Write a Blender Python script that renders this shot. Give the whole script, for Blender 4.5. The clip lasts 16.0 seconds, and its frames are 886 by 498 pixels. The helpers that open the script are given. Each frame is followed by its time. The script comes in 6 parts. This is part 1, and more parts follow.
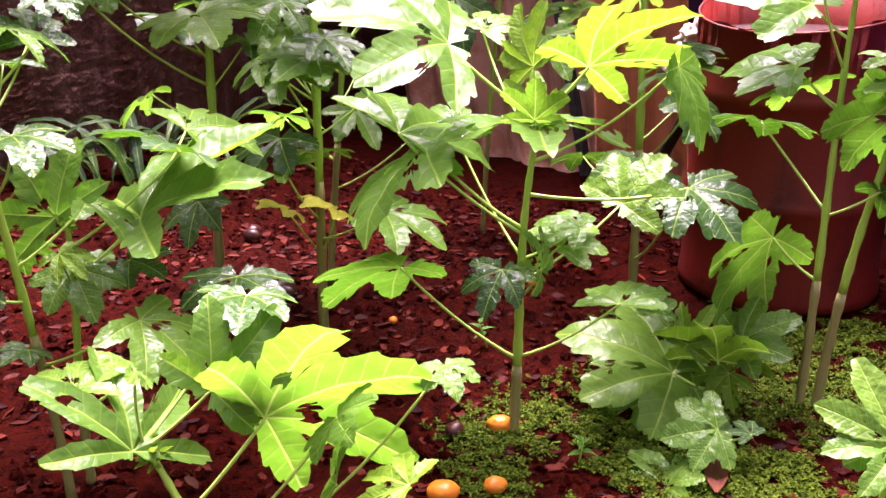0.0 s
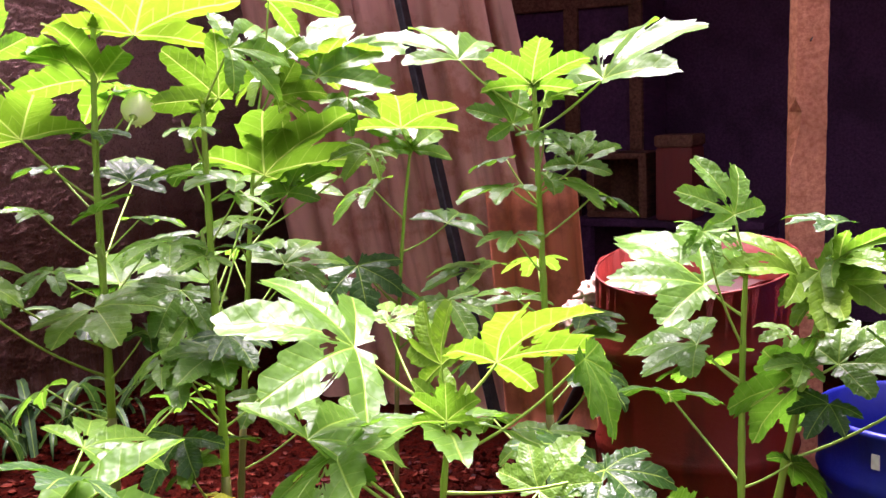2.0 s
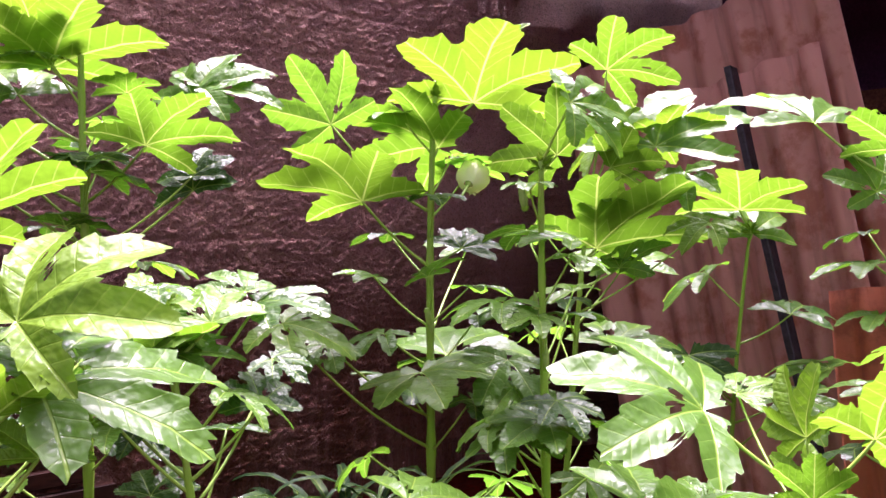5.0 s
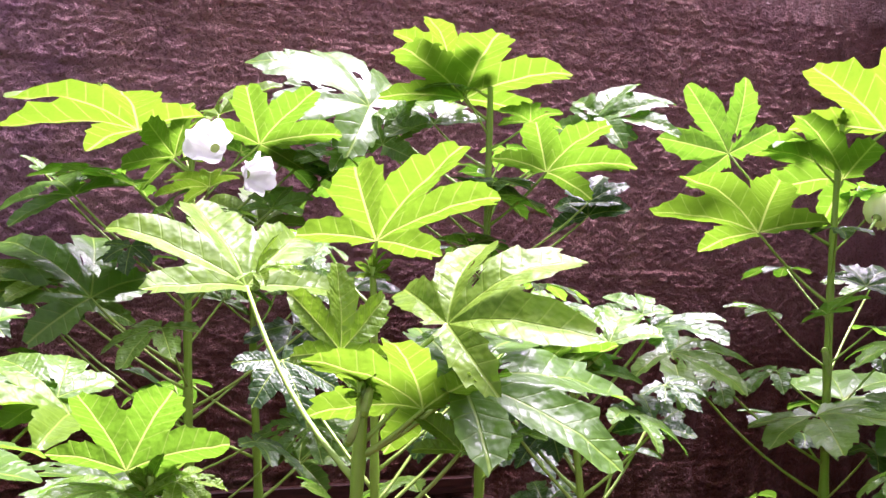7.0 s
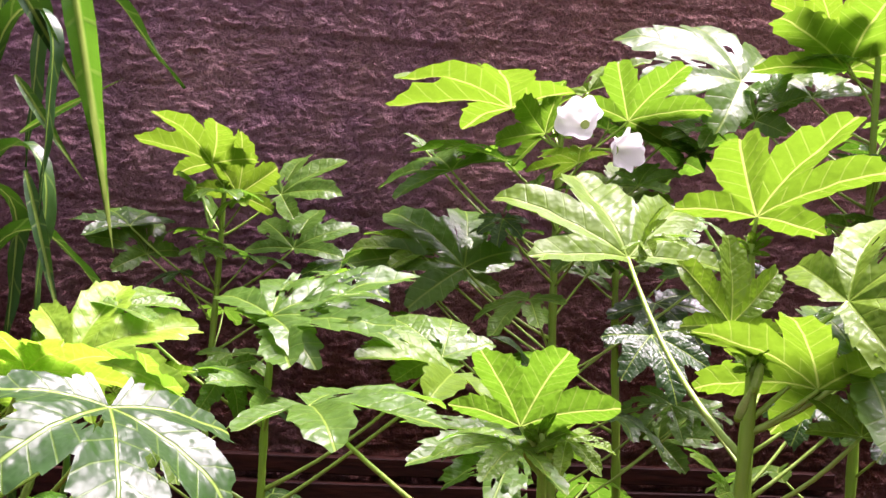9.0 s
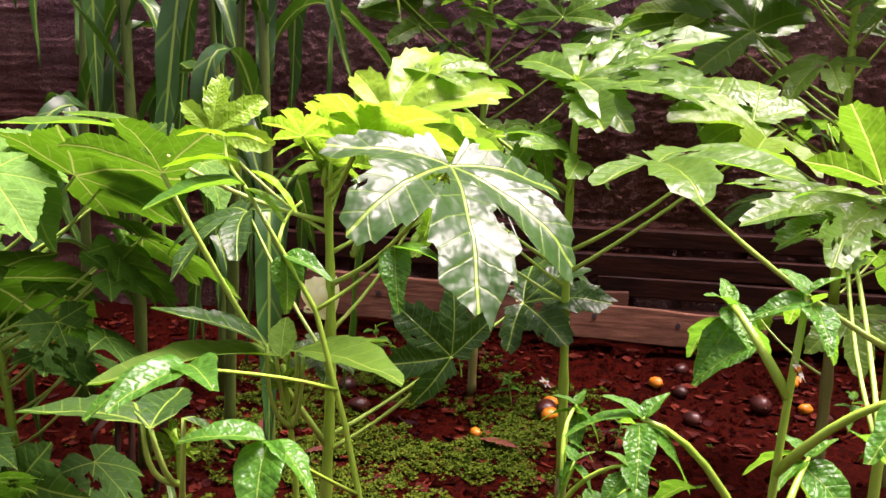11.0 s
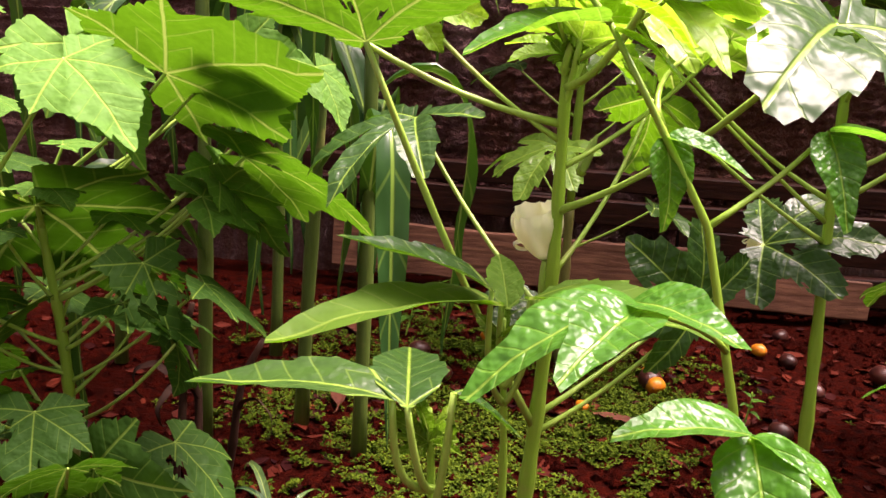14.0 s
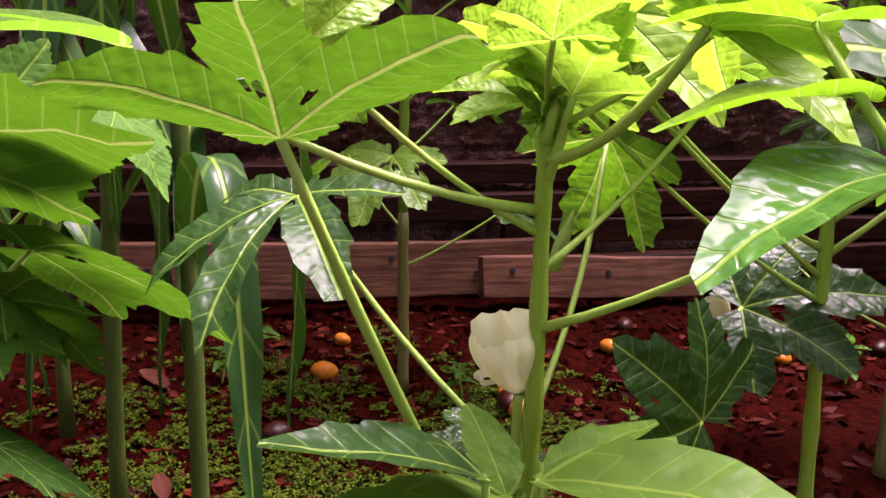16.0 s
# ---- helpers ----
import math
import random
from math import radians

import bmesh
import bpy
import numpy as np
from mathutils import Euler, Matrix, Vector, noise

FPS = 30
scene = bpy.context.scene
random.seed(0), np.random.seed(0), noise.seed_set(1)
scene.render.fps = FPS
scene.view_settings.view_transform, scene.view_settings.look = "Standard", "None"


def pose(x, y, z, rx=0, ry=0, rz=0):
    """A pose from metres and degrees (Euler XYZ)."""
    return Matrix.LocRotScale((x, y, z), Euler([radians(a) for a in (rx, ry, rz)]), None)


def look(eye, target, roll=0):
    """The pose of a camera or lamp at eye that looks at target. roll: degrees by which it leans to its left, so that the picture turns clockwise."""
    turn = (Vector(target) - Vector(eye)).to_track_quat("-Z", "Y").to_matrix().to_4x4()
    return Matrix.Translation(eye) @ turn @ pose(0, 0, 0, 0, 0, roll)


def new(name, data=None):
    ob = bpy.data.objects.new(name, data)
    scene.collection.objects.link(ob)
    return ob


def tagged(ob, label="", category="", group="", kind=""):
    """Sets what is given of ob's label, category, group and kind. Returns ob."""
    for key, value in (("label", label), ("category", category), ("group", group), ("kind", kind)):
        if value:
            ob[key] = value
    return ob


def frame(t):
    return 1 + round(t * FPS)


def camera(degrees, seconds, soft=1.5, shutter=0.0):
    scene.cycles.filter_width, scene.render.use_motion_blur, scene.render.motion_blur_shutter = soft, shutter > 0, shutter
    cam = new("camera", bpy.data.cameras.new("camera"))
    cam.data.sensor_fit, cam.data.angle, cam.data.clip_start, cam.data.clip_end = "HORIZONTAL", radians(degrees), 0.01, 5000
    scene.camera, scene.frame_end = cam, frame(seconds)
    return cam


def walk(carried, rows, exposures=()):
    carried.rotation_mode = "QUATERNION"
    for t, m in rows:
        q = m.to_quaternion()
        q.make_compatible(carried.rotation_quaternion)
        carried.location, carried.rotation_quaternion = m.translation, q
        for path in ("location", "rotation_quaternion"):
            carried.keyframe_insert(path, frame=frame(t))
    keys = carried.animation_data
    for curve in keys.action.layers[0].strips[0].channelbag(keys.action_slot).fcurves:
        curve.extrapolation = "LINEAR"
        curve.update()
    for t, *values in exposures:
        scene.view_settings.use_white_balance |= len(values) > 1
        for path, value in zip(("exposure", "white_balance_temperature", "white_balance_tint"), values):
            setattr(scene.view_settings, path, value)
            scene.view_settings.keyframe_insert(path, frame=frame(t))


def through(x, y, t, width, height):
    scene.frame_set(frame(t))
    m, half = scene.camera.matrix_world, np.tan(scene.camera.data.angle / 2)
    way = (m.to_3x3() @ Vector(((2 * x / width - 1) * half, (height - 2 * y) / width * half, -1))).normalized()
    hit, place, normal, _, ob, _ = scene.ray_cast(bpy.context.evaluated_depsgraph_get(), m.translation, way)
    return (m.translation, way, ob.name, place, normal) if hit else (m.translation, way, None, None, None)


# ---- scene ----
cam = camera(46.2, 16.0)
ROWS = [
    (0.0, 0.000, -0.000, 1.127, -55.62, -19.04, 0.07),
    (0.5, 0.050, 0.024, 1.181, -62.32, -15.99, 1.47),
    (1.0, 0.077, 0.038, 1.269, -62.47, -14.07, 1.09),
    (1.5, 0.055, 0.039, 1.289, -62.15, -10.27, 1.90),
    (2.0, 0.056, 0.043, 1.301, -61.46, -7.81, 2.04),
    (2.5, 0.044, 0.061, 1.304, -59.52, -6.43, 1.74),
    (3.0, 0.042, 0.076, 1.309, -56.74, -5.83, 1.68),
    (3.2, 0.042, 0.080, 1.308, -55.25, -5.05, 1.72),
    (5.3, 0.124, 0.197, 1.113, -42.86, 0.56, 0.78),
    (5.5, 0.120, 0.199, 1.112, -41.36, 0.52, 0.35),
    (6.0, 0.104, 0.200, 1.111, -36.62, 0.94, -0.54),
    (6.5, 0.092, 0.203, 1.110, -31.36, 1.77, -1.15),
    (7.0, 0.071, 0.201, 1.105, -24.50, 2.07, -1.69),
    (7.5, 0.049, 0.205, 1.097, -17.55, 1.08, -2.27),
    (8.0, 0.031, 0.206, 1.101, -11.40, 0.61, -2.22),
    (8.5, 0.020, 0.207, 1.114, -7.23, 2.71, -2.40),
    (9.0, 0.019, 0.210, 1.086, -5.84, 0.28, -3.69),
    (9.5, 0.004, 0.220, 1.059, -7.26, -7.26, -1.75),
    (10.0, -0.030, 0.212, 1.058, -0.40, -11.13, -1.22),
    (10.2, -0.040, 0.201, 1.060, 1.27, -11.77, -1.48),
    (12.3, -0.207, 0.233, 0.981, 13.59, -12.90, -4.54),
    (12.5, -0.202, 0.227, 0.950, 14.61, -12.85, -5.32),
    (13.0, -0.217, 0.257, 0.914, 15.38, -12.96, -6.58),
    (13.5, -0.302, 0.305, 0.875, 13.91, -11.90, -7.59),
    (13.8, -0.431, 0.459, 0.888, 7.62, -12.41, -5.29),
    (14.0, -0.495, 0.559, 0.893, 3.61, -14.08, -3.75),
    (14.3, -0.532, 0.654, 0.913, -0.05, -14.30, -3.39),
    (14.6, -0.523, 0.702, 0.938, -0.57, -14.44, -3.00),
    (15.0, -0.543, 0.771, 0.944, 0.77, -14.88, -3.86),
    (15.3, -0.579, 0.860, 0.945, -3.84, -15.64, -2.82),
    (15.5, -0.596, 0.893, 0.943, -7.13, -15.91, -2.96),
    (15.8, -0.627, 0.939, 0.947, -9.97, -16.28, -2.36),
    (16.0, -0.649, 0.954, 0.945, -10.93, -16.02, -1.62),
]
EXPOSURES = [(0.0, 3.26, 6400, 50), (1.0, 3.45, 6300, 44), (2.0, 3.08, 6300, 42), (5.5, 2.86, 6100, 46), (8.0, 2.70, 5900, 51), (9.5, 2.42, 6500, 44), (10.1, 2.55, 6500, 44), (12.2, 2.4, 7400, 32), (13.0, 2.42, 7400, 32), (13.5, 2.86, 7400, 32), (14.4, 2.3, 7000, 40), (16.0, 2.3, 6500, 48)]
walk(cam, [(t, pose(x, y, z, 90 + pitch, roll, yaw)) for t, x, y, z, yaw, pitch, roll in ROWS], EXPOSURES)

# ---- light: bright overcast sky with a very soft sun ----
SUN_ELEVATION, SUN_HEADING = 70.0, 58.0  # degrees; heading of the sun from +y towards +x
world = bpy.data.worlds.new("overcast_sky")
scene.world = world
world.use_nodes = True
wn = world.node_tree
sky = wn.nodes.new("ShaderNodeTexSky")
sky.sky_type = "NISHITA"
sky.sun_disc = False
sky.sun_elevation = radians(SUN_ELEVATION)
sky.sun_rotation = radians(SUN_HEADING)
sky.dust_density = 6.0
sky.air_density = 1.0
pale = wn.nodes.new("ShaderNodeHueSaturation")
pale.inputs["Saturation"].default_value = 0.25
wn.links.new(sky.outputs[0], pale.inputs["Color"])
back = wn.nodes["Background"]
back.inputs["Strength"].default_value = 0.047
wn.links.new(pale.outputs[0], back.inputs["Color"])
sun_data = bpy.data.lights.new("soft_sun", "SUN")
sun_data.energy, sun_data.angle, sun_data.color = 3.6, radians(40), (1.0, 0.97, 0.92)
sun = new("soft_sun", sun_data)
sun.matrix_world = look(
    (10 * math.sin(radians(SUN_HEADING)) * math.cos(radians(SUN_ELEVATION)),
     10 * math.cos(radians(SUN_HEADING)) * math.cos(radians(SUN_ELEVATION)),
     10 * math.sin(radians(SUN_ELEVATION))), (0, 0, 0))


# ---- node helpers and materials ----
class Nodes:
    """A small wrapper to write node materials in few lines."""

    def __init__(self, name):
        self.mat = bpy.data.materials.new(name)
        self.mat.use_nodes = True
        self.tree = self.mat.node_tree
        self.bsdf = self.tree.nodes["Principled BSDF"]
        self.out = self.tree.nodes["Material Output"]

    def put(self, socket, value):
        if isinstance(value, bpy.types.NodeSocket):
            self.tree.links.new(value, socket)
        else:
            socket.default_value = value

    def node(self, kind, **inputs):
        n = self.tree.nodes.new(kind)
        for key, value in inputs.items():
            self.put(n.inputs[key.replace("_", " ")], value)
        return n

    def math(self, op, a, b=0.0, clamp=False):
        n = self.tree.nodes.new("ShaderNodeMath")
        n.operation, n.use_clamp = op, clamp
        self.put(n.inputs[0], a)
        self.put(n.inputs[1], b)
        return n.outputs[0]

    def mix(self, fac, a, b, mode="MIX"):
        n = self.tree.nodes.new("ShaderNodeMix")
        n.data_type, n.blend_type = "RGBA", mode
        self.put(n.inputs[0], fac)
        self.put(n.inputs[6], a)
        self.put(n.inputs[7], b)
        return n.outputs[2]

    def coords(self, kind="Object"):
        return self.node("ShaderNodeTexCoord").outputs[kind]

    def noise(self, scale, detail=4.0, rough=0.6, vector=None):
        n = self.node("ShaderNodeTexNoise", Scale=scale, Detail=detail, Roughness=rough)
        if vector is not None:
            self.put(n.inputs["Vector"], vector)
        return n.outputs["Fac"]

    def ramp(self, fac, *stops):
        n = self.tree.nodes.new("ShaderNodeValToRGB")
        self.put(n.inputs[0], fac)
        els = n.color_ramp.elements
        while len(els) < len(stops):
            els.new(0.5)
        for el, (pos, col) in zip(els, stops):
            el.position = pos
            el.color = (*col, 1) if len(col) == 3 else col
        return n.outputs[0]

    def step(self, fac, low, high):
        n = self.node("ShaderNodeMapRange", Value=fac)
        n.inputs[1].default_value, n.inputs[2].default_value = low, high
        n.interpolation_type = "SMOOTHSTEP"
        return n.outputs[0]

    def bump(self, height, strength=0.5, distance=0.01):
        return self.node("ShaderNodeBump", Strength=strength, Distance=distance, Height=height).outputs[0]

    def set(self, **inputs):
        for key, value in inputs.items():
            self.put(self.bsdf.inputs[key.replace("_", " ")], value)
        return self.mat

    def random(self):
        return self.node("ShaderNodeObjectInfo").outputs["Random"]


def leaf_material(name, top, young, gloss=0.27, through=0.42, glow=(0.17, 0.40, 0.018), coat=0.20, axes=(0, 46, -46, 95, -95)):
    """A thin wet leaf: pale veins along the lobes and finer side veins, light shining through it."""
    n = Nodes(name)
    uv = n.node("ShaderNodeSeparateXYZ", Vector=n.coords("UV"))
    u, v = uv.outputs[0], uv.outputs[1]
    best, side = None, None
    for a in axes:
        s, c = math.sin(radians(a)), math.cos(radians(a))
        along = n.math("ADD", n.math("MULTIPLY", u, s), n.math("MULTIPLY", v, c))
        off = n.math("ABSOLUTE", n.math("SUBTRACT", n.math("MULTIPLY", u, c), n.math("MULTIPLY", v, s)))
        behind = n.math("LESS_THAN", along, 0.0)
        off = n.math("ADD", off, n.math("MULTIPLY", behind, 5.0))
        rib = n.math("SINE", n.math("MULTIPLY", n.math("SUBTRACT", along, n.math("MULTIPLY", off, 0.75)), 46.0))
        if best is None:
            best, side = off, rib
        else:
            closer = n.math("LESS_THAN", off, best)
            mixer = n.tree.nodes.new("ShaderNodeMix")
            n.put(mixer.inputs[0], closer)
            n.put(mixer.inputs[2], side)
            n.put(mixer.inputs[3], rib)
            side = mixer.outputs[0]
            best = n.math("MINIMUM", best, off)
    rib_main = n.math("SUBTRACT", 1.0, n.step(best, 0.004, 0.013))
    rib_side = n.math("MULTIPLY", n.step(side, 0.93, 1.0), 0.32)
    vein = n.math("MAXIMUM", rib_main, rib_side)
    rnd = n.random()
    spots = n.noise(9.0, 5.0, 0.65, n.coords("Object"))
    fine = n.noise(60.0, 3.0, 0.6, n.coords("Object"))
    base = n.mix(n.math("MULTIPLY", n.step(rnd, 0.55, 1.0), 0.8), (*top, 1), (*young, 1))
    base = n.mix(n.math("MULTIPLY", n.step(spots, 0.4, 0.75), 0.55), base, (top[0] * 0.45, top[1] * 0.55, top[2] * 0.5, 1))
    base = n.mix(n.math("MULTIPLY", n.step(fine, 0.62, 0.8), 0.25), base, (young[0] * 1.3, young[1] * 1.1, young[2], 1))
    base = n.mix(n.math("MULTIPLY", vein, 0.5), base, (0.28, 0.44, 0.06, 1))
    pillow = n.math("SUBTRACT", 1.0, n.math("MULTIPLY", side, side))
    crinkle = n.noise(7.0, 2.0, 0.5, n.coords("Object"))
    height = n.math("ADD", n.math("MULTIPLY", vein, -0.35), n.math("ADD", n.math("MULTIPLY", crinkle, 2.0), n.math("MULTIPLY", pillow, 0.06)))
    normal = n.bump(height, 0.5, 0.006)
    film = n.step(n.noise(3.2, 4.0, 0.6, n.coords("Object")), 0.42, 0.58)
    wet = n.math("ADD", gloss, n.math("MULTIPLY", n.step(spots, 0.3, 0.7), 0.16))
    n.set(Base_Color=base, Roughness=wet, Normal=normal, Specular_IOR_Level=0.19, Coat_Weight=n.math("MULTIPLY", film, coat), Coat_Roughness=0.10)
    n.put(n.bsdf.inputs["Coat Normal"], normal)
    thin = n.node("ShaderNodeBsdfTranslucent", Normal=normal)
    n.put(thin.inputs["Color"], n.mix(n.math("MULTIPLY", vein, 0.6), n.mix(rnd, (*glow, 1), (glow[0] * 0.7, glow[1] * 0.9, glow[2], 1)), (0.5, 0.6, 0.15, 1)))
    both = n.node("ShaderNodeMixShader", Fac=through)
    n.tree.links.new(n.bsdf.outputs[0], both.inputs[1])
    n.tree.links.new(thin.outputs[0], both.inputs[2])
    n.tree.links.new(both.outputs[0], n.out.inputs["Surface"])
    return n.mat


def stem_material(name, low, high):
    n = Nodes(name)
    p = n.coords("Object")
    streak = n.noise(30.0, 4.0, 0.6, n.node("ShaderNodeMapping", Vector=p, Scale=(6, 6, 0.6)).outputs[0])
    col = n.mix(streak, (*low, 1), (*high, 1))
    col = n.mix(n.math("MULTIPLY", n.step(n.noise(14.0, 3.0, 0.6, p), 0.58, 0.72), 0.5), col, (0.30, 0.26, 0.08, 1))
    return n.set(Base_Color=col, Roughness=0.42, Normal=n.bump(streak, 0.35, 0.004), Subsurface_Weight=0.0)


def petal_material(name, low, high, thin_colour):
    n = Nodes(name)
    p = n.coords("Object")
    vein = n.noise(70.0, 3.0, 0.5, n.node("ShaderNodeMapping", Vector=p, Scale=(3, 3, 0.4)).outputs[0])
    col = n.mix(vein, (*low, 1), (*high, 1))
    n.set(Base_Color=col, Roughness=0.6, Normal=n.bump(vein, 0.3, 0.002))
    thin = n.node("ShaderNodeBsdfTranslucent")
    thin.inputs["Color"].default_value = (*thin_colour, 1)
    both = n.node("ShaderNodeMixShader", Fac=0.45)
    n.tree.links.new(n.bsdf.outputs[0], both.inputs[1])
    n.tree.links.new(thin.outputs[0], both.inputs[2])
    n.tree.links.new(both.outputs[0], n.out.inputs["Surface"])
    return n.mat


def soil_material():
    n = Nodes("wet_red_soil")
    p = n.coords("Object")
    broad = n.noise(1.6, 5.0, 0.6, p)
    crumbs = n.noise(38.0, 6.0, 0.7, p)
    grit = n.noise(160.0, 3.0, 0.7, p)
    col = n.mix(n.step(crumbs, 0.3, 0.7), (0.005, 0.0006, 0.0004, 1), (0.054, 0.0042, 0.0014, 1))
    col = n.mix(n.math("MULTIPLY", n.step(broad, 0.4, 0.65), 0.6), col, (0.028, 0.003, 0.0014, 1))
    col = n.mix(n.math("MULTIPLY", n.step(grit, 0.62, 0.72), 0.5), col, (0.09, 0.010, 0.003, 1))
    height = n.math("ADD", crumbs, n.math("MULTIPLY", grit, 0.3))
    return n.set(Base_Color=col, Roughness=n.math("ADD", 0.6, n.math("MULTIPLY", crumbs, 0.35)), Specular_IOR_Level=0.02, Normal=n.bump(height, 1.0, 0.03))


def plaster_material():
    n = Nodes("splattered_cement_plaster")
    p = n.coords("Object")
    broad = n.noise(1.3, 6.0, 0.65, p)
    streak = n.noise(3.0, 5.0, 0.6, n.node("ShaderNodeMapping", Vector=p, Scale=(2.5, 1, 0.35)).outputs[0])
    spatter = n.noise(95.0, 5.0, 0.7, p)
    place = n.node("ShaderNodeSeparateXYZ", Vector=p)
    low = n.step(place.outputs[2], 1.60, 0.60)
    clay = n.math("MULTIPLY", n.step(n.math("ADD", place.outputs[0], n.math("MULTIPLY", broad, 1.5)), 0.3, 2.2), 0.5)
    col = n.mix(n.step(broad, 0.35, 0.65), (0.46, 0.24, 0.34, 1), (0.72, 0.42, 0.42, 1))
    col = n.mix(clay, col, (0.66, 0.31, 0.20, 1))
    col = n.mix(n.math("MULTIPLY", n.step(streak, 0.45, 0.7), 0.22), col, (0.15, 0.085, 0.10, 1))
    # Red mud low on the wall, darkened further to paint in the plants' occlusion.
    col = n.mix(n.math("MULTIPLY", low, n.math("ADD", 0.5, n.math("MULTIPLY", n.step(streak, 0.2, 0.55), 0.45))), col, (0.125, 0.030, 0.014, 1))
    col = n.mix(n.math("MULTIPLY", n.step(spatter, 0.55, 0.75), 0.35), col, (0.46, 0.25, 0.19, 1))
    col = n.mix(n.math("MULTIPLY", n.step(spatter, 0.50, 0.36), 0.6), col, (0.085, 0.026, 0.026, 1))
    return n.set(Base_Color=col, Roughness=0.5, Specular_IOR_Level=0.22, Normal=n.bump(n.math("ADD", spatter, n.math("MULTIPLY", n.noise(38.0, 4.0, 0.65, p), 1.2)), 1.0, 0.04))


def wood_material(name, dark, light, rough=0.65):
    n = Nodes(name)
    p = n.coords("Object")
    grain = n.noise(7.0, 6.0, 0.65, n.node("ShaderNodeMapping", Vector=p, Scale=(1, 9, 9)).outputs[0])
    stain = n.noise(3.0, 4.0, 0.6, p)
    col = n.mix(n.step(grain, 0.3, 0.7), (*dark, 1), (*light, 1))
    col = n.mix(n.math("MULTIPLY", n.step(stain, 0.45, 0.7), 0.6), col, (dark[0] * 0.5, dark[1] * 0.5, dark[2] * 0.5, 1))
    return n.set(Base_Color=col, Roughness=rough, Specular_IOR_Level=0.15, Normal=n.bump(grain, 0.6, 0.005))


def painted_material(name, colour, rust, rough=0.5, amount=0.5, metal=0.0):
    """Paint or metal with rust and grime eating into it."""
    n = Nodes(name)
    p = n.coords("Object")
    patch = n.noise(4.0, 7.0, 0.68, p)
    fine = n.noise(55.0, 5.0, 0.7, p)
    run = n.noise(5.0, 4.0, 0.6, n.node("ShaderNodeMapping", Vector=p, Scale=(3, 3, 0.3)).outputs[0])
    f = n.math("MULTIPLY", n.step(patch, 0.62 - 0.3 * amount, 0.72 - 0.2 * amount), 0.85)
    col = n.mix(f, (*colour, 1), (*rust, 1))
    col = n.mix(n.math("MULTIPLY", n.step(run, 0.5, 0.75), 0.45), col, (rust[0] * 0.4, rust[1] * 0.4, rust[2] * 0.4, 1))
    col = n.mix(n.math("MULTIPLY", n.step(fine, 0.6, 0.75), 0.3), col, (min(1, colour[0] * 1.6), min(1, colour[1] * 1.6), min(1, colour[2] * 1.6), 1))
    return n.set(Base_Color=col, Roughness=n.math("ADD", rough, n.math("MULTIPLY", fine, 0.2)), Metallic=metal, Normal=n.bump(n.math("ADD", fine, patch), 0.35, 0.004))


def plain_material(name, a, b, scale=25.0, rough=0.6, bump=0.4, through=0.0):
    n = Nodes(name)
    f = n.noise(scale, 5.0, 0.65, n.coords("Object"))
    col = n.mix(n.step(f, 0.3, 0.7), (*a, 1), (*b, 1))
    col = n.mix(n.math("MULTIPLY", n.random(), 0.5), col, (a[0] * 0.5, a[1] * 0.5, a[2] * 0.5, 1))
    return n.set(Base_Color=col, Roughness=rough, Specular_IOR_Level=0.25, Normal=n.bump(f, bump, 0.004))


def island_material(name, a, b, rough=0.6):
    """For heaps of small pieces: the colour changes from piece to piece."""
    n = Nodes(name)
    r = n.node("ShaderNodeNewGeometry").outputs["Random Per Island"]
    f = n.noise(70.0, 4.0, 0.6, n.coords("Object"))
    col = n.mix(r, (*a, 1), (*b, 1))
    col = n.mix(n.math("MULTIPLY", f, 0.5), col, (a[0] * 0.4, a[1] * 0.4, a[2] * 0.4, 1))
    return n.set(Base_Color=col, Roughness=rough, Specular_IOR_Level=0.05, Normal=n.bump(f, 0.4, 0.003))


M_LEAF = leaf_material("okra_leaf", (0.070, 0.158, 0.020), (0.118, 0.225, 0.026))
M_YOUNG = leaf_material("okra_leaf_young", (0.124, 0.24, 0.015), (0.165, 0.29, 0.019), gloss=0.34, through=0.50, glow=(0.135, 0.26, 0.010), coat=0.18)
# Brighter copy of M_YOUNG; the sunlit look of the crown is in its colour.
M_CROWN = leaf_material("okra_leaf_backlit", (0.185, 0.36, 0.022), (0.24, 0.42, 0.028), gloss=0.34, through=0.50, glow=(0.26, 0.47, 0.022), coat=0.20)
M_DULL = leaf_material("okra_leaf_underside", (0.092, 0.20, 0.018), (0.13, 0.25, 0.022), gloss=0.55, through=0.38, glow=(0.15, 0.36, 0.006), coat=0.05)
# Dark leaves; canopy shade over the lower ones is put into this green.
M_DARK_SHADED = leaf_material("leaf_dark_shaded", (0.020, 0.058, 0.012), (0.035, 0.085, 0.014), gloss=0.28, through=0.22, glow=(0.08, 0.24, 0.006), coat=0.20)
M_MATT = leaf_material("aubergine_leaf", (0.066, 0.175, 0.020), (0.092, 0.225, 0.026), gloss=0.62, through=0.22, glow=(0.12, 0.32, 0.008), coat=0.0, axes=(0, 50, -50, 104, -104))
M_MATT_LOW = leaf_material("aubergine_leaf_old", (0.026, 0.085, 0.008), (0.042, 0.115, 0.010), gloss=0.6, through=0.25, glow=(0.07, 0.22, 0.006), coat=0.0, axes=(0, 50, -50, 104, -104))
M_CHILLI = leaf_material("chilli_leaf", (0.040, 0.150, 0.014), (0.07, 0.21, 0.016), gloss=0.26, through=0.38, coat=0.35, axes=(0,))
M_LIME = leaf_material("chilli_leaf_young", (0.16, 0.33, 0.010), (0.22, 0.40, 0.012), gloss=0.34, through=0.45, glow=(0.2, 0.42, 0.006), coat=0.25, axes=(0,))
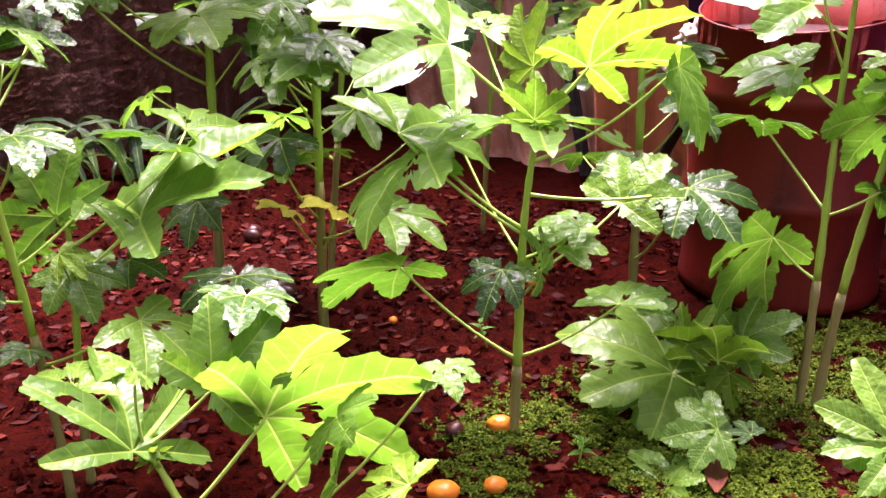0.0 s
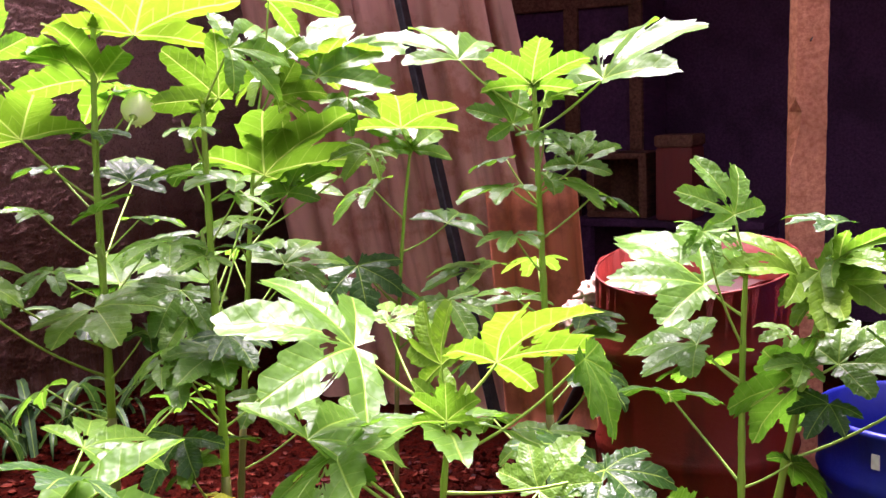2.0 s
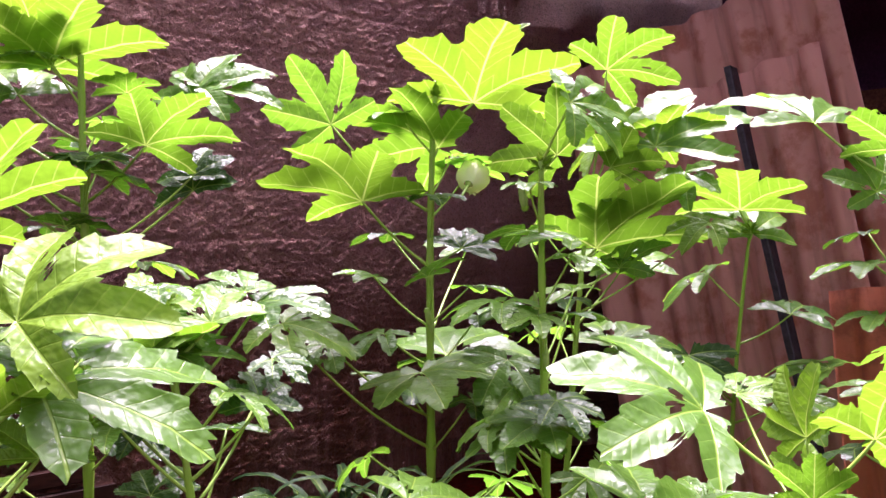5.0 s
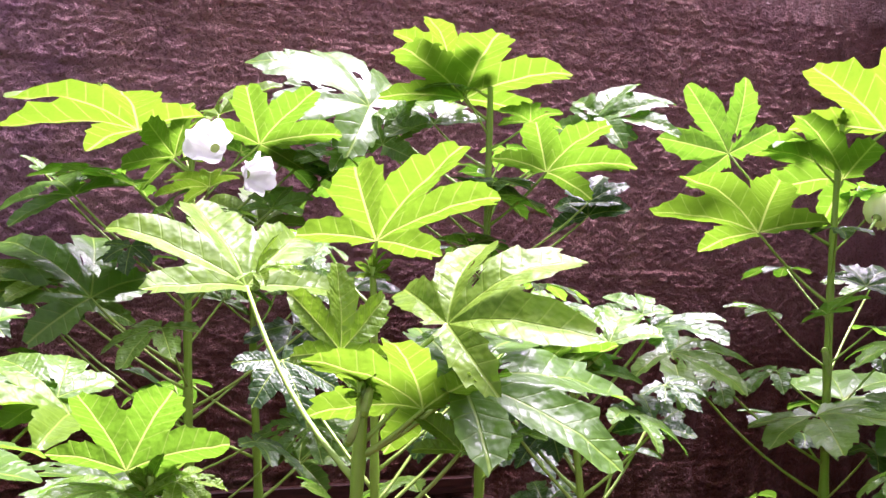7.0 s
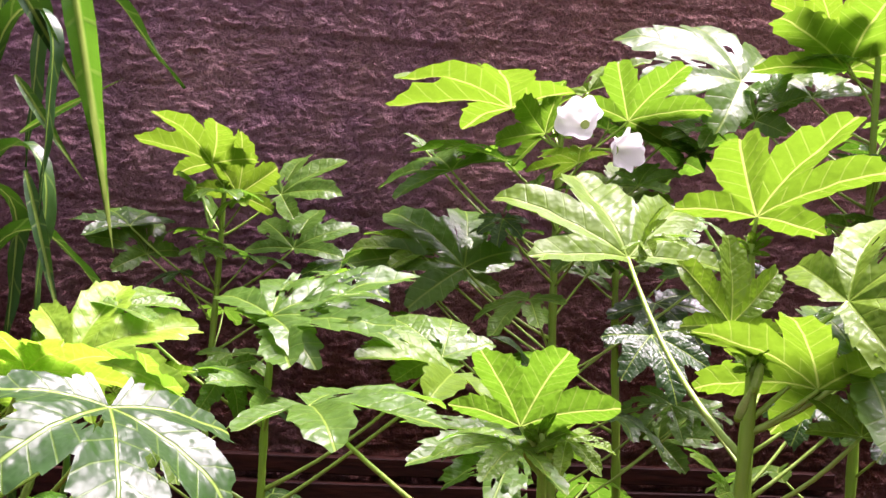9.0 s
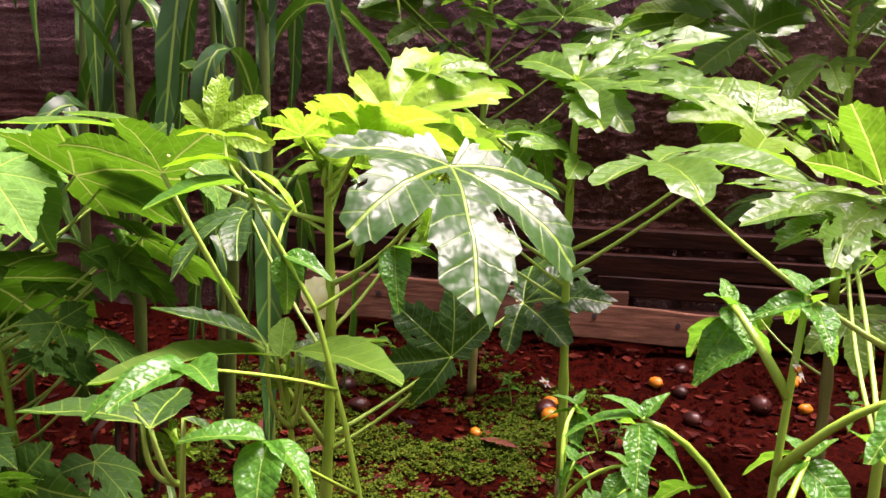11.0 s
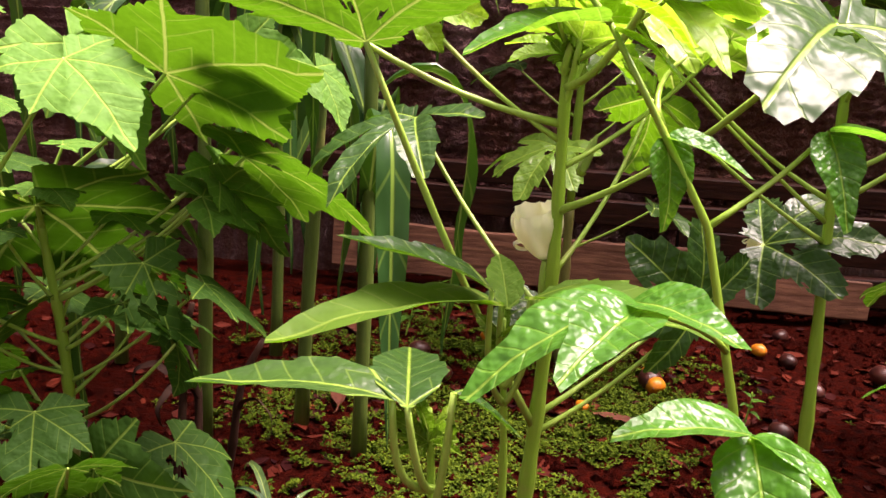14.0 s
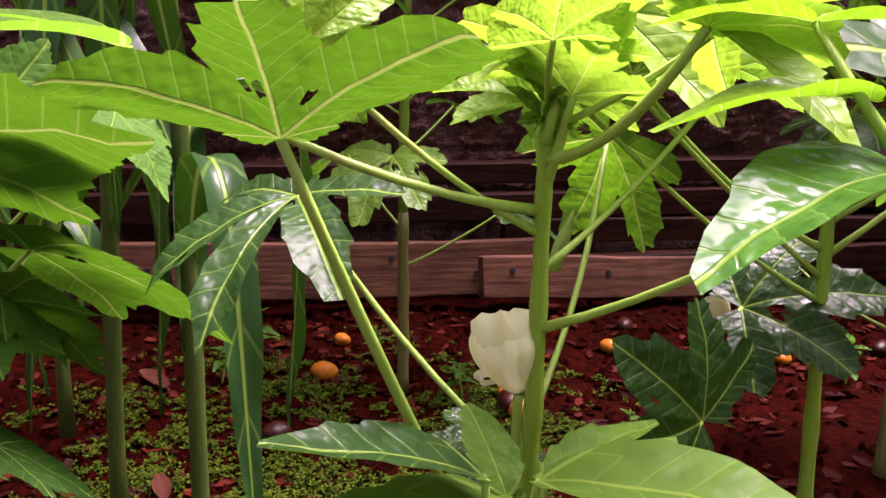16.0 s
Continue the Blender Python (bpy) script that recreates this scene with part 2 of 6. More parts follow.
# Maize green with the shade it stands in put into the colour.
M_CORN = leaf_material("maize_leaf_shaded", (0.018, 0.060, 0.014), (0.05, 0.125, 0.020), gloss=0.3, through=0.10, glow=(0.08, 0.24, 0.01), axes=(0,))
M_YELLOW = leaf_material("yellowing_leaf", (0.40, 0.42, 0.04), (0.50, 0.46, 0.05), gloss=0.4, through=0.4, glow=(0.7, 0.65, 0.05))
M_STEM = stem_material("okra_stem", (0.17, 0.34, 0.025), (0.30, 0.46, 0.05))
M_STEM_OLD = stem_material("okra_stem_woody", (0.14, 0.13, 0.035), (0.25, 0.22, 0.07))
M_STALK = stem_material("maize_stalk", (0.05, 0.09, 0.015), (0.11, 0.16, 0.03))
M_PETIOLE = stem_material("okra_petiole", (0.24, 0.42, 0.05), (0.38, 0.55, 0.10))
M_POD = plain_material("okra_pod", (0.22, 0.34, 0.06), (0.38, 0.50, 0.14), 40, 0.5)
M_PETAL = petal_material("petal_cream", (0.92, 0.90, 0.66), (0.96, 0.95, 0.82), (0.95, 0.92, 0.62))
M_PETAL_WHITE = petal_material("petal_white", (0.92, 0.91, 0.92), (0.96, 0.95, 0.96), (0.95, 0.93, 0.95))
M_SOIL = soil_material()
M_PLASTER = plaster_material()
M_BOARD = wood_material("weathered_board", (0.08, 0.030, 0.018), (0.20, 0.085, 0.052))
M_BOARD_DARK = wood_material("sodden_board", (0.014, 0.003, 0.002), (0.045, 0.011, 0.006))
M_POST = wood_material("raw_red_timber", (0.42, 0.14, 0.075), (0.66, 0.28, 0.16))
# Old shed boards with the purple tint of the shadow mixed into them.
M_SHED = wood_material("shed_boards_shadow_tint", (0.052, 0.018, 0.050), (0.095, 0.034, 0.085))
M_FIBRE = painted_material("fibre_cement_sheet", (0.70, 0.35, 0.27), (0.48, 0.16, 0.09), 0.6, 0.45)
M_TAR = plain_material("black_tar", (0.015, 0.012, 0.015), (0.05, 0.04, 0.05), 30, 0.45)
M_RUST = painted_material("rusted_iron_sheet", (0.60, 0.18, 0.08), (0.34, 0.09, 0.04), 0.6, 0.5)
M_DRUM = painted_material("red_oxide_drum", (0.22, 0.012, 0.005), (0.11, 0.009, 0.005), 0.45, 0.35)
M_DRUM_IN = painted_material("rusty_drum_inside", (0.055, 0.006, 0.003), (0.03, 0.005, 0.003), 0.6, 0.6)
M_BLUE = painted_material("blue_plastic", (0.005, 0.010, 0.19), (0.004, 0.008, 0.09), 0.32, 0.2)
M_WHITE = plain_material("white_mark", (0.75, 0.72, 0.70), (0.6, 0.55, 0.52), 30, 0.5)
M_RAG = plain_material("pale_plastic_rag", (0.62, 0.36, 0.30), (0.75, 0.55, 0.48), 12, 0.4)
M_REDBOX = painted_material("red_crate", (0.16, 0.015, 0.012), (0.12, 0.02, 0.02), 0.5, 0.4)
M_FRUIT = plain_material("orange_fruit", (0.48, 0.12, 0.008), (0.55, 0.22, 0.012), 18, 0.35, 0.15)
M_ROT = plain_material("rotten_fruit", (0.022, 0.006, 0.005), (0.07, 0.014, 0.008), 18, 0.4)
M_LITTER = island_material("leaf_litter", (0.014, 0.002, 0.003), (0.12, 0.018, 0.008), 0.6)
M_MOSS = island_material("ground_weeds", (0.030, 0.060, 0.004), (0.095, 0.14, 0.008), 0.7)
M_GRASS = leaf_material("grass_blade", (0.030, 0.07, 0.028), (0.07, 0.13, 0.03), gloss=0.4, through=0.2, glow=(0.10, 0.25, 0.03), axes=(0,))
M_DRY = plain_material("dry_leaf", (0.06, 0.012, 0.005), (0.12, 0.030, 0.010), 20, 0.8)
M_DRYCORN = plain_material("dry_maize_blade", (0.040, 0.012, 0.005), (0.020, 0.007, 0.004), 14, 0.8)


# ---- mesh helpers ----
def mesh_object(name, verts, faces, material, parent=None, smooth=True, uvs=None):
    me = bpy.data.meshes.new(name)
    me.from_pydata([tuple(v) for v in verts], [], faces)
    if smooth:
        me.shade_smooth()
    if uvs is not None:
        layer = me.uv_layers.new(name="UVMap")
        idx = np.empty(len(me.loops), dtype=np.int32)
        me.loops.foreach_get("vertex_index", idx)
        layer.data.foreach_set("uv", np.asarray(uvs, dtype=np.float32)[idx].ravel())
    me.materials.append(material)
    ob = new(name, me)
    if parent is not None:
        ob.parent = parent
    return ob


def part(name, bm, material, parent=None, label=""):
    """Links a bmesh as one mesh object under a thing or a part."""
    me = bpy.data.meshes.new(name)
    bm.to_mesh(me)
    bm.free()
    me.materials.append(material)
    ob = new(name, me)
    if parent is not None:
        ob.parent = parent
    if label:
        ob["label"] = label
    return ob


def thing(name, at, label, category, group="", kind=""):
    ob = new(name)
    ob.empty_display_size = 0.05
    ob.matrix_world = Matrix.Translation(at)
    return tagged(ob, label, category, group, kind)


def box(bm, lo, hi, bevel=0.0, turn=None):
    r = bmesh.ops.create_cube(bm, size=1.0)
    vs = r["verts"]
    for v in vs:
        v.co = Vector([lo[i] + (hi[i] - lo[i]) * (v.co[i] + 0.5) for i in range(3)])
    if turn is not None:
        for v in vs:
            v.co = turn @ v.co
    if bevel:
        es = list({e for v in vs for e in v.link_edges})
        bmesh.ops.bevel(bm, geom=es, offset=bevel, segments=2, affect="EDGES")
    return bm


def worn_plank(length, width, thick, seed, bow=0.01):
    """A plank along x with uneven edges and a slight bow."""
    bm = bmesh.new()
    rnd = random.Random(seed)
    nx = max(6, int(length / 0.06))
    rings = []
    for i in range(nx + 1):
        x = length * (i / nx - 0.5)
        w = width * (1 + rnd.uniform(-0.03, 0.03)) / 2
        b = bow * math.sin(3.0 * i / nx + seed)
        c = min(0.004, thick * 0.2)
        pts = [(-thick / 2, -w + c), (-thick / 2 + c, -w), (thick / 2 - c, -w), (thick / 2, -w + c),
               (thick / 2, w - c), (thick / 2 - c, w), (-thick / 2 + c, w), (-thick / 2, w - c)]
        rings.append([bm.verts.new((x + rnd.uniform(-0.004, 0.004), p[0], p[1] + b)) for p in pts])
    for a, b in zip(rings, rings[1:]):
        for k in range(8):
            bm.faces.new((a[k], a[(k + 1) % 8], b[(k + 1) % 8], b[k]))
    bm.faces.new(rings[0][::-1])
    bm.faces.new(rings[-1])
    bmesh.ops.recalc_face_normals(bm, faces=bm.faces)
    return bm


def tube_data(points, radii, sides=8, bumps=()):
    """Vertices and faces of a tapered tube through points."""
    pts = [Vector(p) for p in points]
    verts, faces = [], []
    ref = Vector((0.31, 0.95, 0.05))
    for i, p in enumerate(pts):
        d = (pts[min(i + 1, len(pts) - 1)] - pts[max(i - 1, 0)]).normalized()
        a = d.cross(ref)
        if a.length < 1e-3:
            a = d.cross(Vector((1, 0, 0)))
        a.normalize()
        b = d.cross(a)
        for k in range(sides):
            q = 2 * math.pi * k / sides
            verts.append(p + radii[i] * (math.cos(q) * a + math.sin(q) * b))
    for i in range(len(pts) - 1):
        for k in range(sides):
            faces.append((i * sides + k, i * sides + (k + 1) % sides, (i + 1) * sides + (k + 1) % sides, (i + 1) * sides + k))
    faces.append(tuple(range(sides))[::-1])
    faces.append(tuple((len(pts) - 1) * sides + k for k in range(sides)))
    return verts, faces


def tube(name, points, radii, material, parent, sides=8):
    v, f = tube_data(points, radii, sides)
    return mesh_object(name, v, f, material, parent)


def bend(a, b, sag=0.0, n=7, wander=0.0, seed=0):
    """Points from a to b on a gently bowed line."""
    rnd = random.Random(seed)
    a, b = Vector(a), Vector(b)
    side = Vector((rnd.uniform(-1, 1), rnd.uniform(-1, 1), 0)) * wander
    return [a.lerp(b, i / n) + Vector((0, 0, -sag * 4 * (i / n) * (1 - i / n))) + side * math.sin(math.pi * i / n) for i in range(n + 1)]


def way(az, rise):
    """The direction with this heading (degrees from +x towards +y) and rise."""
    c = math.cos(radians(rise))
    return Vector((c * math.cos(radians(az)), c * math.sin(radians(az)), math.sin(radians(rise))))


# ---- leaves ----
def leaf_mesh(name, lobes, web, width, droop, cup, seed, material, holes=0, teeth=0.34, steps=132, tip=0.22, blunt=True, funnel=0.20):
    """A lobed leaf blade, its stalk end at the origin and its middle lobe along +y, one unit long."""
    rnd = np.random.RandomState(seed)
    s = np.linspace(0.02, 1, 120)
    th = np.linspace(-152, 152, steps)
    rad = np.zeros(steps)
    for a, length in lobes:
        tooth = 1 + teeth * (np.abs(((s * 6.5 + rnd.rand()) % 1) - 0.35) - 0.3)
        if blunt:
            tooth = 1 + 1.5 * teeth * (np.abs(((s * 5.0 + rnd.rand()) % 1) - 0.4) - 0.28) * np.clip(s * 2 - 0.3, 0, 1)
            w = width * length * np.where(s < 0.62, 0.50 + 0.55 * np.sin(np.pi / 2 * np.clip(s / 0.62, 0, 1)) ** 1.6, 1.05 * np.clip(1 - ((s - 0.62) / 0.40) ** 2.0, 0, 1) ** 0.62) * tooth
        else:
            w = width * length * (np.sin(np.pi * s ** 0.85) ** 0.75 * 0.95 + 0.10 * (1 - s)) * (1.04 - s) ** tip * 1.12 * tooth
        ang, r = np.degrees(np.arctan2(w, s * length)), np.hypot(w, s * length)
        for i, t in enumerate(th):
            ok = ang >= abs(t - a)
            if ok.any():
                rad[i] = max(rad[i], r[ok].max())
    floor_r = web * (0.75 + 0.25 * np.cos(np.radians(th))) * (1 + 0.06 * np.sin(np.radians(th) * 23 + seed))
    rad = np.maximum(rad, floor_r)
    rad = rad * (1 + 0.025 * rnd.randn(steps))
    rho = np.array([0.0, 0.07, 0.16, 0.27, 0.39, 0.51, 0.63, 0.74, 0.84, 0.93, 1.0])
    x = np.outer(rho, rad * np.sin(np.radians(th)))
    y = np.outer(rho, rad * np.cos(np.radians(th)))
    off = np.full_like(x, 9.0)
    for a, _ in lobes:
        ca, sa = math.cos(radians(a)), math.sin(radians(a))
        off = np.minimum(off, np.where(x * sa + y * ca > 0, np.abs(x * ca - y * sa), np.hypot(x, y)))
    r = np.hypot(x, y)
    z = cup * np.minimum(off, 0.22) + funnel * r - (droop + 0.6 * funnel) * r ** 2
    z = z + 0.030 * np.sin(7 * x + seed) * np.cos(6 * y + 2 * seed) * r + 0.018 * np.sin(19 * x + 2 * seed) * np.sin(17 * y) * r
    nr = len(rho)
    verts = np.stack([x, y, z], -1).reshape(-1, 3)
    spots = [(rnd.uniform(-0.6, 0.6), rnd.uniform(0.1, 0.85), rnd.uniform(0.02, 0.075)) for _ in range(holes)]
    faces = []
    for i in range(nr - 1):
        for k in range(steps - 1):
            q = (i * steps + k, i * steps + k + 1, (i + 1) * steps + k + 1, (i + 1) * steps + k)
            c = verts[list(q)].mean(0)
            if i > 1 and any((c[0] - hx) ** 2 + (c[1] - hy) ** 2 < hr * hr for hx, hy, hr in spots):
                continue
            faces.append(q)
    me = bpy.data.meshes.new(name)
    me.from_pydata(verts.tolist(), [], faces)
    me.shade_smooth()
    layer = me.uv_layers.new(name="UVMap")
    idx = np.empty(len(me.loops), dtype=np.int32)
    me.loops.foreach_get("vertex_index", idx)
    layer.data.foreach_set("uv", verts[:, :2].astype(np.float32)[idx].ravel())
    me.materials.append(material)
    return me


FIVE = ((0, 1.0), (46, 0.93), (-46, 0.93), (95, 0.68), (-95, 0.68))
BROAD = ((0, 1.0), (44, 0.86), (-44, 0.86), (92, 0.70), (-92, 0.70))
OVATE = ((0, 1.0), (38, 0.70), (-38, 0.70), (80, 0.50), (-80, 0.50))
SHALLOW = ((0, 1.0), (50, 0.66), (-50, 0.70), (104, 0.56), (-104, 0.52))


def okra_blades(lobes, web, width, material, *settings):
    """Variants of one okra leaf form; a setting is (droop, cup, seed, holes)."""
    return [leaf_mesh("leaf", lobes, web, width, droop, cup, seed, material, holes) for droop, cup, seed, holes in settings]


def shallow_blades(material, *settings):
    return [leaf_mesh("leaf", SHALLOW, 0.50, 0.40, droop, cup, seed, material, holes, 0.10, 132, 0.35, False, 0.05) for droop, cup, seed, holes in settings]


BLADES = {
    "broad": okra_blades(BROAD, 0.44, 0.245, M_LEAF, (0.24, 0.20, 3, 1), (0.34, 0.18, 7, 5)),
    "cut": okra_blades(FIVE, 0.33, 0.20, M_LEAF, (0.24, 0.32, 11, 1), (0.36, 0.28, 13, 7), (0.30, 0.24, 15, 4)),
    "deep": okra_blades(FIVE, 0.28, 0.185, M_LEAF, (0.20, 0.40, 17, 0), (0.32, 0.36, 19, 4)),
    "young": okra_blades(FIVE, 0.28, 0.19, M_YOUNG, (0.16, 0.45, 23, 0), (0.30, 0.40, 29, 3), (0.38, 0.42, 33, 2)),
    "lime": okra_blades(FIVE, 0.31, 0.195, M_YOUNG, (0.16, 0.36, 61, 0), (0.28, 0.34, 67, 4), (0.22, 0.40, 71, 2)),
    "fine": okra_blades(FIVE, 0.33, 0.195, M_LEAF, (0.25, 0.36, 31, 18), (0.20, 0.36, 37, 26)),
    "dull": okra_blades(FIVE, 0.36, 0.21, M_DULL, (0.20, 0.32, 83, 2), (0.28, 0.32, 89, 4)),
    "star": okra_blades(FIVE, 0.22, 0.155, M_YOUNG, (0.25, 0.50, 91, 2), (0.32, 0.46, 93, 3)),
    "finger": okra_blades(FIVE, 0.22, 0.150, M_LEAF, (0.20, 0.48, 95, 2), (0.28, 0.44, 97, 3)),
    "dark_finger": okra_blades(FIVE, 0.26, 0.165, M_DARK_SHADED, (0.24, 0.32, 105, 3), (0.30, 0.32, 107, 5)),
    "dark": okra_blades(BROAD, 0.41, 0.225, M_DARK_SHADED, (0.24, 0.24, 41, 1), (0.32, 0.26, 43, 3)),
    "yellow": okra_blades(BROAD, 0.40, 0.24, M_YELLOW, (0.35, 0.35, 47, 5)),
    "matt": shallow_blades(M_MATT, (0.20, 0.14, 109, 0), (0.30, 0.10, 113, 3)),
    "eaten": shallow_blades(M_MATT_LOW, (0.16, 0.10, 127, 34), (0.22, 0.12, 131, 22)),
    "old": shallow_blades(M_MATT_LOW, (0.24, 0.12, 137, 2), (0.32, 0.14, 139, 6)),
    "ovate": [leaf_mesh("leaf", OVATE, 0.38, 0.34, 0.22, 0.20, 73, M_LEAF, 1, blunt=False), leaf_mesh("leaf", OVATE, 0.40, 0.32, 0.32, 0.22, 79, M_LEAF, 3, blunt=False)],
    "lobe": [leaf_mesh("leaf", ((0, 1.0),), 0.05, 0.18, 0.25, 0.22, 99, M_LEAF, 1, 0.12, 80, 0.5, False, 0.0)],
    "lime_fan": [leaf_mesh("leaf", ((0, 0.95), (54, 1.0), (-54, 1.05)), 0.42, 0.25, 0.16, 0.30, 151, M_CROWN, 2), leaf_mesh("leaf", ((0, 0.95), (54, 1.05), (-54, 1.0)), 0.40, 0.25, 0.20, 0.30, 157, M_CROWN, 3)],
    "crown": okra_blades(FIVE, 0.30, 0.20, M_CROWN, (0.20, 0.42, 173, 0), (0.30, 0.40, 179, 1)),
    "green_fan": [leaf_mesh("leaf", ((0, 0.95), (54, 1.0), (-54, 1.05)), 0.36, 0.23, 0.16, 0.34, 191, M_MATT, 5)],
    "young_lobe": [leaf_mesh("leaf", ((0, 1.0),), 0.05, 0.17, 0.35, 0.30, 163, M_CROWN, 0, 0.30, 80, 0.4, False, 0.0)],
    "dark_lobe": [leaf_mesh("leaf", ((0, 1.0),), 0.05, 0.20, 0.25, 0.30, 149, M_DARK_SHADED, 0, 0.25, 80, 0.3, False, 0.0)],
    "dull_lobe": [leaf_mesh("leaf", ((0, 1.0),), 0.05, 0.20, 0.30, 0.35, 101, M_DULL, 0, 0.3, 80, 0.3, False, 0.0), leaf_mesh("leaf", ((0, 1.0),), 0.05, 0.18, 0.25, 0.35, 103, M_DULL, 0, 0.3, 80, 0.3, False, 0.0)],
    "maize_blade": [leaf_mesh("blade", ((0, 1.0),), 0.02, 0.055, 0.10, 0.6, 193, M_CORN, 0, 0.02, 301, 0.9, False, 0.0)],
    "pale_maize_blade": [leaf_mesh("blade", ((0, 1.0),), 0.02, 0.05, 0.14, 0.6, 197, M_CHILLI, 0, 0.02, 301, 0.9, False, 0.0)],
    "lime_spear": [leaf_mesh("leaf", ((0, 1.0),), 0.03, 0.20, 0.35, 0.45, 167, M_LIME, 0, 0.03, 60, 0.75, False, 0.0)],
    "spear": [leaf_mesh("leaf", ((0, 1.0),), 0.03, 0.27, 0.30, 0.45, 53, M_CHILLI, 0, 0.03, 60, 0.75, False, 0.0), leaf_mesh("leaf", ((0, 1.0),), 0.03, 0.31, 0.50, 0.40, 59, M_CHILLI, 1, 0.03, 60, 0.8, False, 0.0)],
}


def place_leaf(parent, at, axis, size, kind, roll=0.0, seed=0, name="leaf", face=None):
    """A blade at a point in the parent's own space, its middle lobe along axis, its upper face up."""
    y = Vector(axis).normalized()
    up = Vector(face) if face is not None else Vector((0, 0, 1))
    z = up - up.dot(y) * y
    if z.length < 0.05:
        z = Vector((math.cos(seed), math.sin(seed), 0.2))
        z = z - z.dot(y) * y
    z.normalize()
    x = y.cross(z)
    m = Matrix((x, y, z)).transposed().to_4x4()
    ob = new(name, BLADES[kind][seed % len(BLADES[kind])])
    ob.parent = parent
    wide = 1.0 + 0.12 * math.sin(seed * 2.7)
    ob.matrix_basis = Matrix.Translation(at) @ m @ pose(0, 0, 0, 0, roll, 0) @ Matrix.Diagonal((size * wide, size, size, 1))
    return ob


def stem_line(height, lean=(0, 0), wander=0.012, seed=0, n=14):
    rnd = random.Random(seed)
    a, b = rnd.uniform(0, 6), rnd.uniform(0, 6)
    return [Vector((lean[0] * (i / n) ** 1.3 + wander * math.sin(a + 5 * i / n) * (i / n), lean[1] * (i / n) ** 1.3 + wander * math.sin(b + 4 * i / n) * (i / n), height * i / n)) for i in range(n + 1)]


def on_line(line, h):
    top = line[-1].z
    f = min(max(h / top, 0), 1) * (len(line) - 1)
    i = min(int(f), len(line) - 2)
    return line[i].lerp(line[i + 1], f - i)


LINES = {}


def okra(base, height, lean=(0, 0), thick=0.011, label="", seed=0, wood=0.35, fill=0, group="okra plants"):
    """An okra plant: a jointed stem with a tuft of young leaves; leaf() adds the leaves on their stalks."""
    plant = thing("okra_plant", (base[0], base[1], -0.02), label or "tall okra plant with lobed green leaves in red soil", "okra plant", group)
    line = stem_line(height + 0.02, lean, 0.012, seed)
    LINES[plant.name] = (line, seed, [0])
    n = 30
    pts = [on_line(line, (height + 0.02) * i / n) for i in range(n + 1)]
    radii = [thick * (1.15 - 0.62 * i / n) * (1 + (0.20 if i % 3 == 0 else 0)) for i in range(n + 1)]
    cut = int(n * wood)
    tube("lower_stem", pts[:cut + 1], radii[:cut + 1], M_STEM_OLD, plant, 9)
    tube("stem", pts[cut:], radii[cut:], M_STEM, plant, 9)
    tip = on_line(line, height)
    for k in range(3):
        place_leaf(plant, tip + Vector((0, 0, -0.01)), way(k * 125 + seed * 40, 66), 0.032 + 0.008 * k, "star", 0, k, "leaf_bud")
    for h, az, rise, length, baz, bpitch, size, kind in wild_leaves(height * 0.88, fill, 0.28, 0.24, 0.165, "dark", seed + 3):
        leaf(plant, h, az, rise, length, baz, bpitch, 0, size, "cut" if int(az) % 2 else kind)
    return plant


def leaf(plant, h, az, rise, length, baz, bpitch, roll, size, kind):
    """A leaf: height on the stem, the stalk's heading, rise and length, the blade's heading, pitch, roll and length, its kind."""
    line, seed, count = LINES[plant.name]
    i = count[0] = count[0] + 1
    a = on_line(line, h + 0.02)
    b = a + length * way(az, rise)
    r = 0.0022 + 0.0048 * size
    tube("leaf_stalk", bend(a, b, 0.05 * length * math.cos(radians(rise)), 7, 0.03 * length, seed + i), [r * 1.5, r * 1.15, r, r, r, r, r * 0.9, r * 0.8], M_PETIOLE, plant, 6)
    place_leaf(plant, b, way(baz, bpitch), size, kind, roll, seed + i)


def reach(plant, h, x, y, z, baz, bpitch, roll, size, kind):
    """A leaf whose stalk leaves the stem at height h and ends at a point in the plant's own space above the soil."""
    line, seed, count = LINES[plant.name]
    i = count[0] = count[0] + 1
    a, b = on_line(line, h + 0.02), Vector((x, y, z + 0.02))
    r = 0.0022 + 0.0048 * size
    far = (b - a).length
    tube("leaf_stalk", bend(a, b, 0.05 * far, 8, 0.03 * far, seed + i), [r * 1.5, r * 1.2, r, r, r, r, r, r * 0.9, r * 0.8], M_PETIOLE, plant, 6)
    place_leaf(plant, b, way(baz, bpitch), size, kind, roll, seed + i)


def lobe(plant, base, tip, kind, from_stem=0.0):
    """A single arching lobe between two points of the world; from_stem: the height at which its stalk leaves the stem."""
    line, seed, count = LINES[plant.name]
    count[0] += 1
    here = plant.matrix_world.translation
    q, d = Vector(base) - here, Vector(tip) - Vector(base)
    if from_stem:
        r = 0.0035
        tube("leaf_stalk", bend(on_line(line, from_stem), q, 0.02, 8, 0.01, seed + count[0]), [r * 1.4, r * 1.2, r, r, r, r, r, r * 0.9, r * 0.8], M_PETIOLE, plant, 6)
    place_leaf(plant, q, d + Vector((0, 0, 0.26 * d.length)), d.length, kind, 0, seed + count[0])


